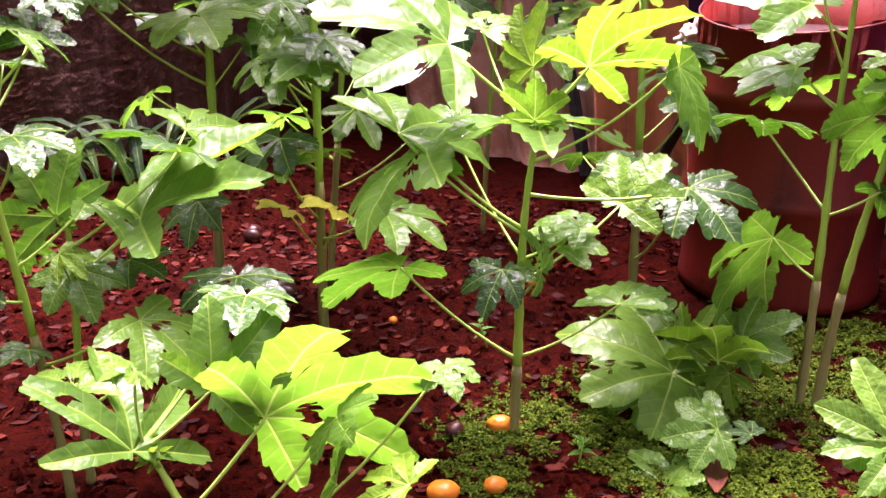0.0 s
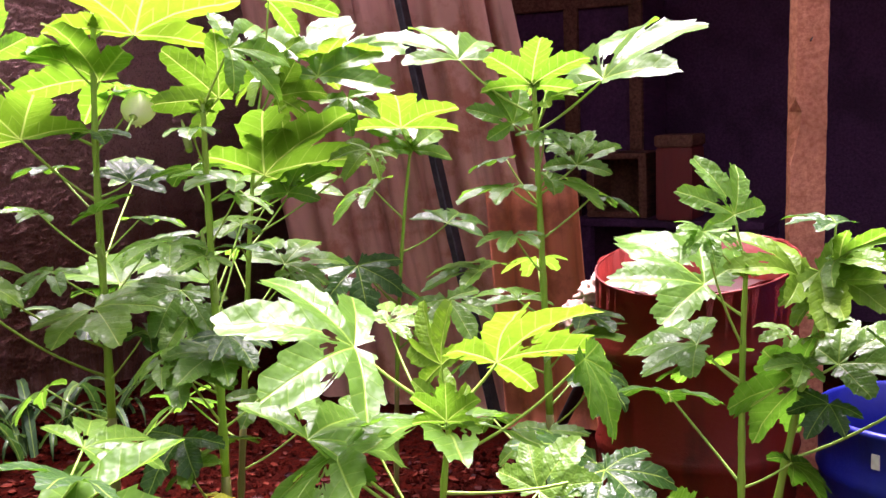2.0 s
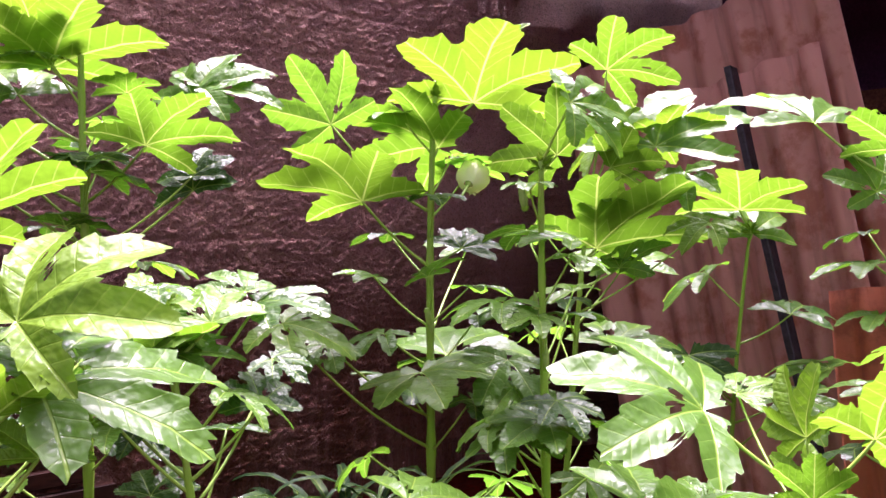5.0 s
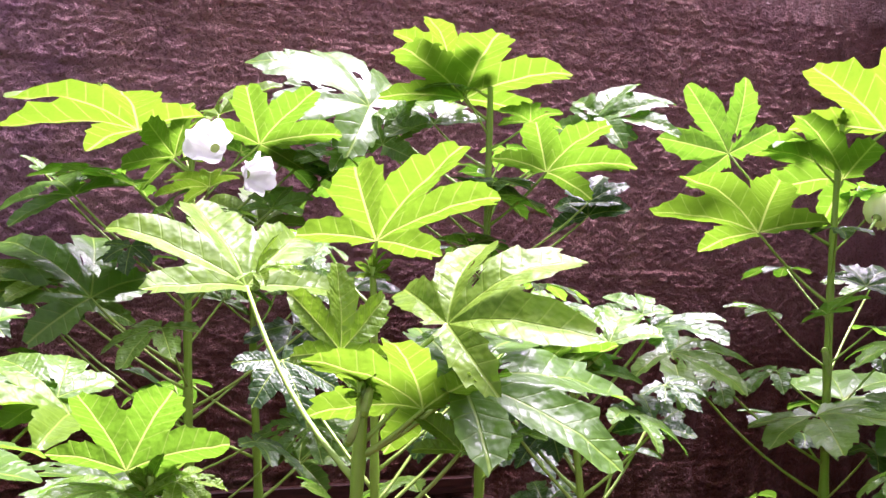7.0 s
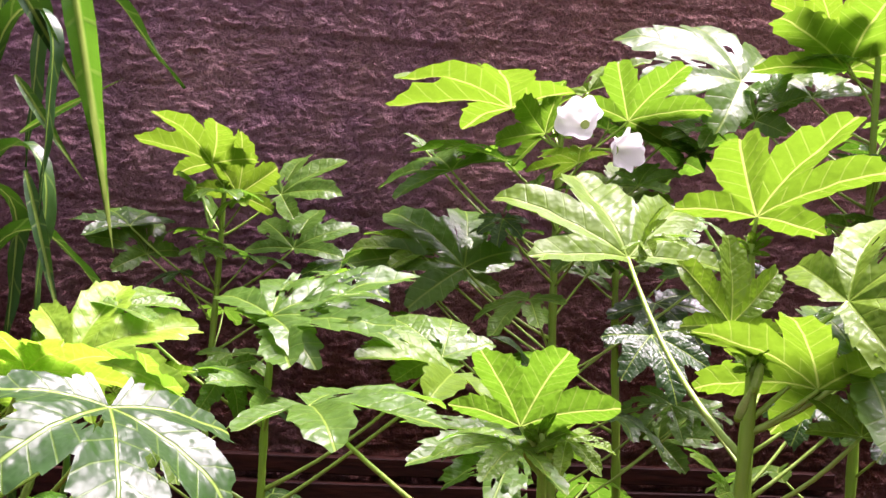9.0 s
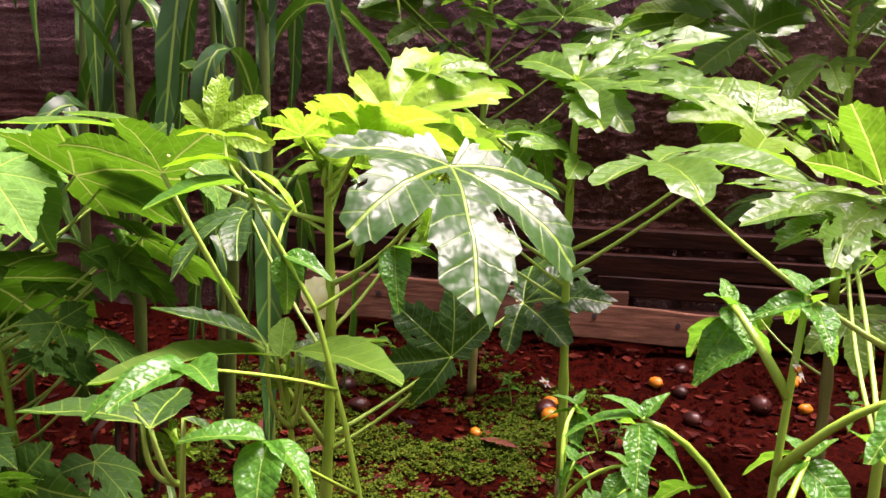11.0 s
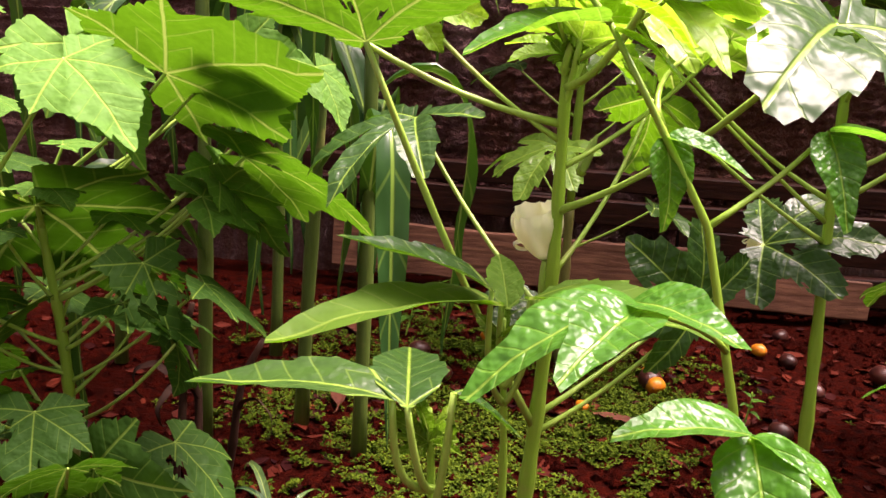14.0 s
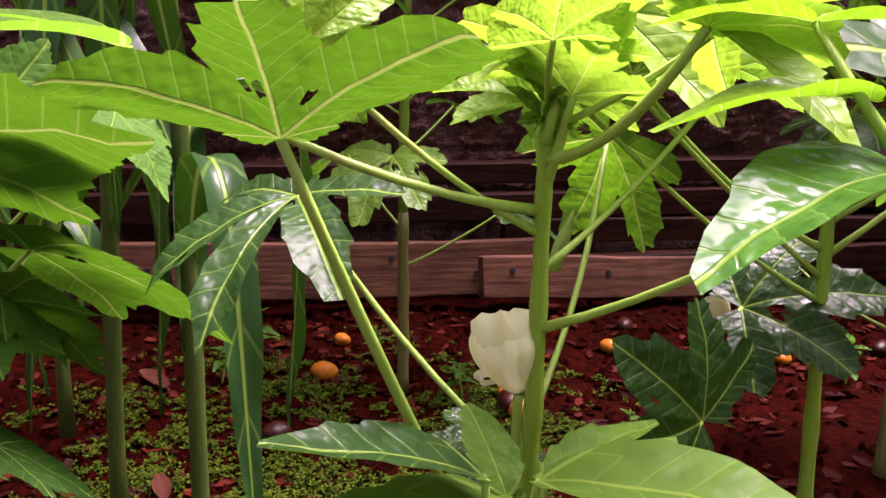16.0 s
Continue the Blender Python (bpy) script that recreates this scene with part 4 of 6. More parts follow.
leaf(p, 0.241, 153.3, 55.8, 0.158, -176, 30, -14, 0.100, "yellow")
reach(p, 1.308, 0.029, -0.034, 1.338, 129, 44, 67, 0.166, "lime")
reach(p, 1.320, 0.009, -0.090, 1.448, -23, -3, 58, 0.179, "cut")
reach(p, 0.952, -0.008, 0.011, 0.982, 148, 7, -14, 0.123, "cut")
reach(p, 1.099, 0.047, -0.057, 1.144, 122, 13, -7, 0.152, "cut")
p = okra((2.280, 1.980), 1.30, lean=(0.10, -0.09), seed=3, label='okra plant beside the corrugated sheets', fill=11, thick=0.0095)
leaf(p, 1.281, 8.2, 53.5, 0.207, -176, -40, 27, 0.183, "young")
leaf(p, 0.954, -56.9, 34.1, 0.420, 179, -22, -17, 0.139, "young")
leaf(p, 0.925, -6.3, 38.4, 0.238, 37, 29, 2, 0.195, "cut")
leaf(p, 1.091, -23.4, 36.6, 0.413, -145, -42, 12, 0.146, "cut")
leaf(p, 0.710, -3.8, 39.3, 0.229, 3, 26, 16, 0.195, "cut")
reach(p, 1.280, 0.117, -0.130, 1.606, -81, 28, -41, 0.213, "young")
reach(p, 1.098, 0.095, -0.099, 1.128, -82, 34, -25, 0.325, "lime")
reach(p, 1.274, 0.277, -0.186, 1.425, -72, 22, -24, 0.187, "lime")
reach(p, 1.280, 0.120, -0.134, 1.344, -76, 8, -66, 0.168, "young")
reach(p, 1.270, 0.191, -0.230, 1.396, 15, 45, 10, 0.290, "cut")
reach(p, 1.024, 0.131, -0.150, 1.075, 3, 52, 1, 0.165, "cut")
p = okra((2.950, 1.850), 1.20, lean=(0.05, -0.07), seed=4, label='slim okra plant with dark leaves before the sheets', thick=0.008)
leaf(p, 0.654, 160.6, 42.4, 0.224, -134, -43, 5, 0.190, "dark")
leaf(p, 0.497, -108.1, 38.4, 0.322, -122, -30, 9, 0.187, "cut")
leaf(p, 0.939, 119.7, 46.5, 0.141, 93, -13, -21, 0.180, "cut")
reach(p, 1.182, 0.037, -0.054, 1.236, -152, 31, -2, 0.267, "lime")
reach(p, 0.828, 0.105, -0.176, 0.917, 9, 13, 14, 0.204, "dark")
reach(p, 0.586, 0.154, -0.272, 0.756, 90, 6, -7, 0.207, "cut")
reach(p, 1.132, 0.054, -0.083, 1.162, 41, 43, 8, 0.225, "cut")
reach(p, 0.638, -0.019, 0.038, 0.734, 12, -10, 21, 0.227, "dark")
p = okra((2.640, 1.140), 1.38, lean=(-0.01, 0.02), seed=5, label='okra plant with large top leaves beside the drum', fill=11, thick=0.0115)
leaf(p, 1.227, -130.2, 46.2, 0.100, -114, 26, 16, 0.100, "young")
leaf(p, 1.189, 52.4, 44.2, 0.122, 5, 51, 13, 0.079, "cut")
leaf(p, 1.074, -10.4, 42.6, 0.164, 67, 27, -12, 0.083, "cut")
leaf(p, 0.571, -121.0, 43.7, 0.150, -110, 19, 16, 0.171, "cut")
reach(p, 1.270, -0.094, 0.204, 1.422, 59, 30, 1, 0.260, "cut")
reach(p, 1.317, -0.014, 0.030, 1.347, -146, 48, -3, 0.190, "lime")
reach(p, 1.224, 0.054, -0.145, 1.357, -3, 38, -14, 0.354, "cut")
reach(p, 1.201, -0.035, 0.079, 1.249, 106, 63, -41, 0.135, "cut")
reach(p, 1.055, 0.029, -0.077, 1.133, 2, 47, 7, 0.158, "cut")
reach(p, 1.066, 0.002, -0.008, 1.096, -55, -11, 8, 0.191, "cut")
reach(p, 1.021, -0.039, 0.087, 1.075, 146, -3, -0, 0.166, "cut")
reach(p, 0.722, -0.034, 0.077, 0.769, 42, 15, 3, 0.147, "cut")
reach(p, 0.121, -0.354, -0.261, 0.455, -175, 15, -24, 0.256, "dark")
reach(p, 0.409, -0.202, -0.216, 0.637, -158, -24, -33, 0.145, "dark")
p = okra((2.250, 0.540), 0.96, lean=(0.01, -0.02), seed=6, label='okra plant with wet dark leaves growing before the red drum', thick=0.0095)
leaf(p, 0.920, 145.4, 42.9, 0.150, 147, 28, -25, 0.068, "cut")
leaf(p, 0.769, 149.5, 66.7, 0.282, -143, -40, 4, 0.085, "fine")
leaf(p, 0.627, -90.5, 42.0, 0.171, 142, 8, -22, 0.098, "cut")
reach(p, 0.836, -0.012, 0.070, 0.905, 80, 31, -18, 0.228, "broad")
reach(p, 0.946, 0.001, 0.010, 1.054, 89, 62, -34, 0.151, "cut")
reach(p, 0.692, -0.016, 0.085, 0.773, 94, -3, -19, 0.159, "broad")
reach(p, 0.305, -0.021, 0.094, 0.394, 117, -50, 54, 0.220, "broad")
reach(p, 0.455, 0.025, -0.107, 0.521, -60, -47, -18, 0.120, "dark")
reach(p, 0.464, 0.090, 0.180, 0.626, 14, -11, 4, 0.174, "dark")
reach(p, 0.684, -0.010, 0.053, 0.740, 48, -22, -6, 0.157, "broad")
p = okra((2.280, 0.510), 0.86, lean=(0.06, -0.11), seed=7, label='okra plant with bright young leaves beside the blue tub', thick=0.0105)
leaf(p, 0.583, -97.8, 42.1, 0.102, 161, -25, -16, 0.099, "dark")
leaf(p, 0.741, -145.8, 50.6, 0.075, -125, 26, 15, 0.082, "young")
leaf(p, 0.714, 44.5, 49.1, 0.086, 142, 10, -22, 0.079, "cut")
reach(p, 0.847, 0.039, -0.081, 0.917, 96, 40, -13, 0.194, "young")
reach(p, 0.847, 0.048, -0.142, 0.907, -161, -19, 32, 0.136, "lime")
reach(p, 0.847, 0.050, -0.153, 0.955, -95, 31, 17, 0.153, "cut")
reach(p, 0.653, 0.039, -0.084, 0.683, 134, -5, 71, 0.186, "broad")
reach(p, 0.847, 0.050, -0.151, 1.032, 73, 13, -0, 0.115, "dark")
reach(p, 0.705, 0.045, -0.122, 0.735, 65, 20, 6, 0.104, "cut")
reach(p, 0.847, 0.045, -0.120, 0.929, -111, -18, 31, 0.164, "lime")
reach(p, 0.693, 0.051, -0.160, 0.731, -47, 28, 29, 0.173, "broad")
reach(p, 0.847, 0.051, -0.158, 0.948, -58, 3, -55, 0.129, "lime")
reach(p, 0.514, 0.066, -0.298, 0.655, -173, 32, -67, 0.219, "cut")
p = okra((1.780, 1.030), 0.71, lean=(0.02, -0.03), seed=8, label='young okra plant with large wet leaves on long stalks', thick=0.01, wood=0.25)
leaf(p, 0.627, -150.6, 46.1, 0.114, -150, 63, -5, 0.105, "young")
leaf(p, 0.343, -31.9, 31.0, 0.283, -30, 45, 23, 0.146, "broad")
leaf(p, 0.323, 172.5, 46.8, 0.092, -170, -25, -7, 0.118, "dark")
leaf(p, 0.351, -62.8, 44.5, 0.110, -17, 17, 16, 0.113, "broad")
leaf(p, 0.306, -128.5, 42.3, 0.150, 164, 66, -65, 0.104, "fine")
leaf(p, 0.645, 59.6, 40.2, 0.309, -17, 20, 16, 0.107, "cut")
leaf(p, 0.539, -38.3, -2.8, 0.374, -121, -15, 12, 0.171, "dark")
leaf(p, 0.399, 66.9, 40.8, 0.341, 65, 34, -14, 0.109, "cut")
reach(p, 0.699, -0.073, 0.127, 0.842, 138, 25, -26, 0.273, "cut")
reach(p, 0.699, 0.013, -0.019, 0.799, 56, 52, -79, 0.148, "young")
reach(p, 0.699, 0.061, -0.116, 0.800, -74, 39, -33, 0.230, "young")
reach(p, 0.662, 0.014, -0.022, 0.692, 9, 73, 52, 0.107, "young")
reach(p, 0.651, 0.004, -0.004, 0.681, -139, 6, -2, 0.245, "fine")
reach(p, 0.606, 0.131, -0.272, 0.806, -75, -65, 15, 0.180, "ovate")
reach(p, 0.463, -0.100, 0.158, 0.631, 178, -16, 26, 0.260, "broad")
reach(p, 0.165, -0.135, 0.204, 0.376, 102, -24, 27, 0.202, "broad")
reach(p, 0.397, 0.063, -0.114, 0.468, 103, 11, -21, 0.098, "broad")
reach(p, 0.171, 0.099, -0.191, 0.305, 11, 9, -7, 0.132, "broad")
reach(p, 0.453, -0.135, 0.205, 0.664, 7, -1, 25, 0.259, "cut")
p = okra((0.997, 1.092), 0.30, lean=(-0.08, 0.12), seed=9, label='low okra plant with deeply cut glossy leaves close by', thick=0.009)
leaf(p, 0.096, -51.5, 50.0, 0.329, -132, 11, 42, 0.098, "broad")
leaf(p, 0.299, 121.9, 43.7, 0.134, 48, 11, 2, 0.114, "cut")
leaf(p, 0.060, -77.7, 46.0, 0.315, -151, 41, 80, 0.108, "cut")
leaf(p, 0.060, -74.2, 35.9, 0.407, 87, -4, -19, 0.099, "young")
leaf(p, 0.299, -128.8, 71.3, 0.163, -177, 40, -19, 0.067, "cut")
leaf(p, 0.060, -44.7, 43.3, 0.510, -129, -7, 1, 0.072, "broad")
leaf(p, 0.299, -13.3, 44.3, 0.286, -141, 4, -7, 0.128, "dark")
reach(p, 0.274, -0.096, 0.110, 0.304, 62, 41, 29, 0.204, "finger")
reach(p, 0.295, 0.002, 0.029, 0.393, -23, 42, 72, 0.164, "cut")
reach(p, 0.182, 0.060, -0.025, 0.334, -44, 22, -63, 0.272, "cut")
p = okra((1.121, 1.638), 0.56, lean=(0.00, -0.01), seed=10, label='okra plant with pale glossy leaves', thick=0.009)
leaf(p, 0.415, -135.1, 44.6, 0.141, -91, -14, 18, 0.071, "young")
leaf(p, 0.350, -26.3, 41.7, 0.150, -86, -5, 20, 0.089, "dark")
leaf(p, 0.144, -36.6, 38.0, 0.409, -140, -3, -3, 0.171, "dark")
leaf(p, 0.224, -174.9, 44.0, 0.148, -164, 8, -8, 0.074, "dark")
leaf(p, 0.415, -0.6, 38.9, 0.394, -6, -3, 16, 0.171, "cut")
reach(p, 0.431, 0.116, -0.092, 0.538, -29, 34, 0, 0.319, "deep")
reach(p, 0.524, -0.005, -0.003, 0.554, 95, 46, -65, 0.155, "cut")
reach(p, 0.417, 0.010, -0.013, 0.447, -114, -19, 13, 0.134, "broad")
reach(p, 0.490, 0.180, -0.146, 0.660, 159, 30, 6, 0.175, "dark")
p = okra((0.460, 1.300), 1.01, lean=(0.01, -0.00), seed=11, label='near okra plant with bright backlit young leaves', thick=0.0125, wood=0.15)
leaf(p, 0.924, -2.4, 47.2, 0.180, -73, -0, 11, 0.091, "cut")
blade(p, -0.074, 0.137, 1.122, -11, 77, 0, 0.068, "star")
blade(p, -0.071, 0.137, 1.136, -54, 5, 17, 0.060, "star")
leaf(p, 0.817, -38.7, 42.1, 0.163, 62, 43, 4, 0.078, "young")
leaf(p, 0.789, -122.4, 49.0, 0.088, -146, 50, -36, 0.068, "cut")
reach(p, 0.989, 0.100, -0.041, 1.063, -19, 40, 32, 0.173, "young")
reach(p, 0.995, -0.009, 0.006, 1.029, 89, 81, 6, 0.102, "young")
reach(p, 0.912, 0.078, -0.030, 0.967, 169, 31, 33, 0.146, "lime")
reach(p, 0.911, 0.116, -0.048, 0.998, -7, 5, 28, 0.218, "cut")
reach(p, 0.882, -0.050, 0.280, 1.097, 104, 37, 0, 0.219, "lime")
p = okra((0.720, 1.780), 1.15, lean=(-0.06, 0.01), seed=12, label='okra plant with long-lobed bright leaves', thick=0.01)
leaf(p, 0.986, 129.3, 40.7, 0.190, 109, 48, -13, 0.106, "cut")
leaf(p, 1.066, 117.4, 42.0, 0.154, -158, 15, -21, 0.091, "cut")
leaf(p, 0.898, -13.8, 42.4, 0.193, -73, -1, 11, 0.152, "cut")
leaf(p, 0.799, 6.0, 39.5, 0.423, -78, 16, 11, 0.079, "cut")
leaf(p, 0.728, 8.7, 39.7, 0.378, 45, 16, 18, 0.169, "cut")
leaf(p, 0.856, 44.5, 42.5, 0.156, -148, -35, -17, 0.095, "dark")
leaf(p, 0.748, 27.7, 41.3, 0.209, -141, -37, -15, 0.099, "dark")
leaf(p, 0.769, 114.1, 38.8, 0.313, -79, -38, 9, 0.141, "dark")
reach(p, 1.133, -0.046, 0.010, 1.176, -66, 42, -5, 0.232, "lime")
p = okra((0.560, 2.580), 1.41, lean=(-0.04, 0.01), seed=13, label='many-branched okra plant with a large white flower', fill=11, thick=0.0125)
leaf(p, 1.386, 38.3, 50.1, 0.143, 45, 42, -16, 0.187, "young")
leaf(p, 1.155, -124.9, 42.9, 0.162, -149, -31, 23, 0.112, "cut")
leaf(p, 1.025, -68.3, 43.0, 0.172, -148, -33, -17, 0.121, "cut")
leaf(p, 1.054, 21.2, 38.8, 0.461, 24, 41, -30, 0.175, "cut")
leaf(p, 0.550, -10.9, 40.7, 0.346, -145, -29, -16, 0.128, "fine")
leaf(p, 0.493, -10.9, 40.2, 0.411, -65, -15, 13, 0.096, "fine")
leaf(p, 1.032, -150.7, 41.1, 0.215, -110, -44, -3, 0.075, "dark")
leaf(p, 0.760, 168.6, 38.2, 0.405, -43, 10, 21, 0.099, "dark")
leaf(p, 0.783, 11.5, 40.3, 0.337, -62, -22, 14, 0.183, "dark")
leaf(p, 0.724, 104.7, 42.1, 0.151, -147, 37, -26, 0.144, "dark")
leaf(p, 1.349, 100.3, 43.8, 0.130, 123, 49, 35, 0.099, "young")
leaf(p, 1.063, 152.8, 38.6, 0.440, 111, 41, 23, 0.070, "cut")
leaf(p, 1.263, 39.2, 40.5, 0.236, -57, 13, -16, 0.148, "dark")
leaf(p, 1.182, 22.0, 39.5, 0.330, -57, 1, -16, 0.191, "dark")
leaf(p, 1.152, 22.3, 38.8, 0.442, -60, -34, -23, 0.138, "dark")
leaf(p, 1.197, -81.1, 43.1, 0.161, -152, 13, 17, 0.118, "young")
reach(p, 1.347, -0.157, 0.029, 1.436, -150, 12, 7, 0.324, "lime")
reach(p, 1.305, 0.108, -0.027, 1.420, -58, 37, -20, 0.200, "lime")
reach(p, 0.903, -0.243, 0.041, 1.057, 145, 39, -31, 0.272, "cut")
reach(p, 1.218, -0.162, 0.030, 1.311, 165, 12, 1, 0.220, "fine")
reach(p, 1.352, -0.076, 0.016, 1.382, -132, 28, 54, 0.143, "young")
reach(p, 0.852, -0.345, 0.054, 1.083, 137, 23, -13, 0.186, "lime")
reach(p, 0.705, -0.314, 0.051, 0.912, 92, -23, 20, 0.131, "cut")
reach(p, 1.132, 0.139, -0.036, 1.271, 54, 37, 4, 0.126, "cut")
reach(p, 1.095, -0.286, 0.048, 1.282, 106, 23, -24, 0.217, "cut")
reach(p, 0.681, -0.308, 0.050, 0.884, 91, -21, 28, 0.136, "dark")
reach(p, 0.808, 0.317, -0.095, 1.088, 83, 22, -5, 0.198, "dark")
p = okra((0.740, 2.660), 1.19, lean=(-0.04, 0.01), seed=14, label='okra plant with several straight green stems', thick=0.0125)
leaf(p, 0.979, 45.8, 43.3, 0.149, -59, 25, 20, 0.142, "cut")
leaf(p, 0.846, 37.4, 48.1, 0.088, -56, -6, 16, 0.143, "dark")
leaf(p, 0.934, 21.5, 41.6, 0.227, 26, 38, 19, 0.150, "cut")
reach(p, 1.172, -0.039, 0.010, 1.239, 82, 37, -7, 0.204, "lime")
reach(p, 0.999, -0.113, 0.028, 1.055, 64, 36, 23, 0.093, "cut")
reach(p, 0.583, 0.074, -0.024, 0.673, 6, 37, 29, 0.187, "fine")
reach(p, 0.677, -0.583, 0.099, 1.090, 115, -12, -0, 0.157, "dark")
reach(p, 0.755, -0.415, 0.084, 1.041, 57, 55, 27, 0.160, "cut")
p = okra((1.200, 2.450), 1.67, lean=(0.01, -0.01), seed=15, label='tallest okra plant of the bed with spreading top leaves', fill=11, thick=0.0125)
leaf(p, 1.262, 43.0, 44.0, 0.147, 104, 26, 22, 0.150, "dark")
leaf(p, 1.267, -105.5, 48.4, 0.074, -77, -3, -17, 0.177, "dark")
leaf(p, 1.151, 148.7, 50.6, 0.067, -79, 16, -15, 0.134, "dark")
leaf(p, 1.196, 147.4, 42.2, 0.171, -150, -21, 14, 0.180, "dark")
reach(p, 1.509, -0.052, 0.023, 1.562, -98, 33, -4, 0.274, "lime")
reach(p, 1.564, -0.085, 0.039, 1.643, -130, 31, -8, 0.188, "lime")
reach(p, 1.312, -0.228, 0.207, 1.553, 166, 31, -39, 0.310, "broad")
reach(p, 1.253, 0.078, -0.160, 1.377, -77, 33, -19, 0.224, "lime")
reach(p, 1.440, 0.092, -0.052, 1.509, -119, 30, -3, 0.112, "young")
reach(p, 1.393, -0.117, 0.053, 1.499, 93, 35, -15, 0.183, "broad")
reach(p, 1.322, 0.219, -0.130, 1.502, 10, 52, 15, 0.196, "cut")
reach(p, 1.156, -0.317, 0.133, 1.424, 153, 22, -33, 0.135, "cut")
reach(p, 1.246, -0.232, 0.094, 1.443, -13, 68, 44, 0.149, "broad")
reach(p, 1.329, 0.242, -0.136, 1.527, -20, 25, 34, 0.188, "cut")
reach(p, 1.108, 0.219, -0.122, 1.285, 57, 49, -22, 0.161, "dark")
reach(p, 1.140, 0.214, -0.126, 1.316, 34, 45, -1, 0.124, "dark")
p = okra((1.060, 1.620), 1.08, lean=(-0.10, 0.06), seed=16, label='shorter okra plant with dark lower leaves', fill=11, thick=0.0085)
leaf(p, 1.020, 174.3, 69.7, 0.028, -172, 15, -20, 0.072, "cut")
leaf(p, 0.924, 9.0, 42.6, 0.208, 105, 31, -17, 0.094, "cut")
leaf(p, 0.893, 5.6, 42.4, 0.226, -75, 2, 17, 0.145, "dark")
leaf(p, 0.948, -35.9, 82.8, 0.025, 8, 24, 17, 0.108, "cut")
leaf(p, 0.941, 147.3, 47.9, 0.067, 4, 9, 18, 0.105, "young")
leaf(p, 0.845, 144.7, 41.2, 0.134, -167, -7, -16, 0.095, "dark")
leaf(p, 0.801, 99.5, 43.2, 0.105, -157, -27, -13, 0.100, "dark")
leaf(p, 0.683, 139.6, 43.7, 0.096, 24, 29, 13, 0.091, "dark")
leaf(p, 0.772, 102.8, 37.0, 0.369, 9, 13, 17, 0.134, "cut")
leaf(p, 0.724, 23.7, 40.4, 0.331, -79, -16, 16, 0.086, "dark")
reach(p, 0.924, -0.108, 0.066, 0.954, -117, 37, 18, 0.133, "lime")
reach(p, 0.768, 0.030, -0.027, 0.885, 68, 34, 3, 0.114, "dark")
reach(p, 0.996, -0.124, 0.073, 1.026, 6, 24, 47, 0.123, "cut")
reach(p, 0.960, -0.032, 0.018, 1.020, 91, 25, -17, 0.172, "cut")
p = okra((-0.300, 3.100), 1.25, lean=(-0.01, 0.00), seed=17, label='bushy okra plant standing close to the wall', fill=11, thick=0.0115)
leaf(p, 1.110, -46.5, 43.7, 0.129, -133, -15, 16, 0.108, "young")
leaf(p, 0.953, -114.0, 43.0, 0.156, -34, -6, 20, 0.096, "cut")
leaf(p, 0.773, 8.6, 38.4, 0.442, -43, -22, 18, 0.185, "dark")
leaf(p, 0.634, 29.5, 38.5, 0.422, -38, 10, 21, 0.164, "dark")
leaf(p, 1.101, 129.7, 42.3, 0.180, -51, -44, -30, 0.135, "cut")
reach(p, 1.176, 0.038, 0.005, 1.212, -72, 67, -39, 0.190, "lime")
reach(p, 1.231, -0.035, -0.003, 1.292, -136, 38, 9, 0.228, "lime")
reach(p, 1.095, 0.157, 0.014, 1.221, 3, 38, 32, 0.202, "cut")
reach(p, 0.900, -0.188, -0.026, 1.035, 157, 52, -25, 0.182, "cut")
reach(p, 0.917, 0.200, 0.016, 1.075, 68, 47, 0, 0.198, "cut")
reach(p, 1.033, 0.017, 0.003, 1.063, 110, 9, 17, 0.147, "cut")
reach(p, 0.936, -0.236, -0.035, 1.108, 131, 21, -10, 0.173, "dark")
p = okra((-0.060, 1.860), 0.97, lean=(-0.01, 0.00), seed=18, label='okra plant with a pale holed star-shaped leaf', thick=0.009)
leaf(p, 0.789, -84.0, 48.3, 0.086, -135, 27, -19, 0.111, "cut")
leaf(p, 0.637, -166.8, 39.3, 0.374, 126, 37, -16, 0.059, "young")
leaf(p, 0.660, -3.6, 39.4, 0.375, -151, 12, -20, 0.180, "young")
leaf(p, 0.695, 2.7, 39.3, 0.355, 131, 29, -17, 0.147, "broad")
reach(p, 0.924, -0.007, -0.000, 0.954, 9, 28, 18, 0.235, "fine")
reach(p, 0.612, -0.336, -0.051, 0.859, 52, 51, 75, 0.080, "young")
reach(p, 0.666, -0.245, -0.030, 0.844, -5, 27, -43, 0.130, "lime")
reach(p, 0.835, -0.081, -0.006, 0.888, -40, -56, 14, 0.083, "cut")
reach(p, 0.796, -0.245, -0.030, 0.973, 59, 17, 8, 0.121, "cut")
reach(p, 0.941, -0.017, -0.001, 0.971, 29, 22, 17, 0.217, "cut")
p = okra((0.260, 1.280), 0.92, lean=(-0.02, 0.00), seed=19, label='low okra plant with folded leaves', thick=0.008)
leaf(p, 0.632, 88.6, 39.6, 0.321, -148, 7, -18, 0.160, "fine")
leaf(p, 0.624, 88.5, 39.5, 0.321, -145, -7, -16, 0.116, "fine")
leaf(p, 0.859, -27.4, 58.4, 0.047, -59, -16, 15, 0.054, "young")
reach(p, 0.881, -0.038, 0.004, 0.911, -66, 52, -32, 0.124, "lime")
reach(p, 0.737, -0.260, 0.024, 0.918, -31, 6, 4, 0.155, "cut")
reach(p, 0.859, -0.036, 0.004, 0.889, -164, 9, -10, 0.096, "cut")
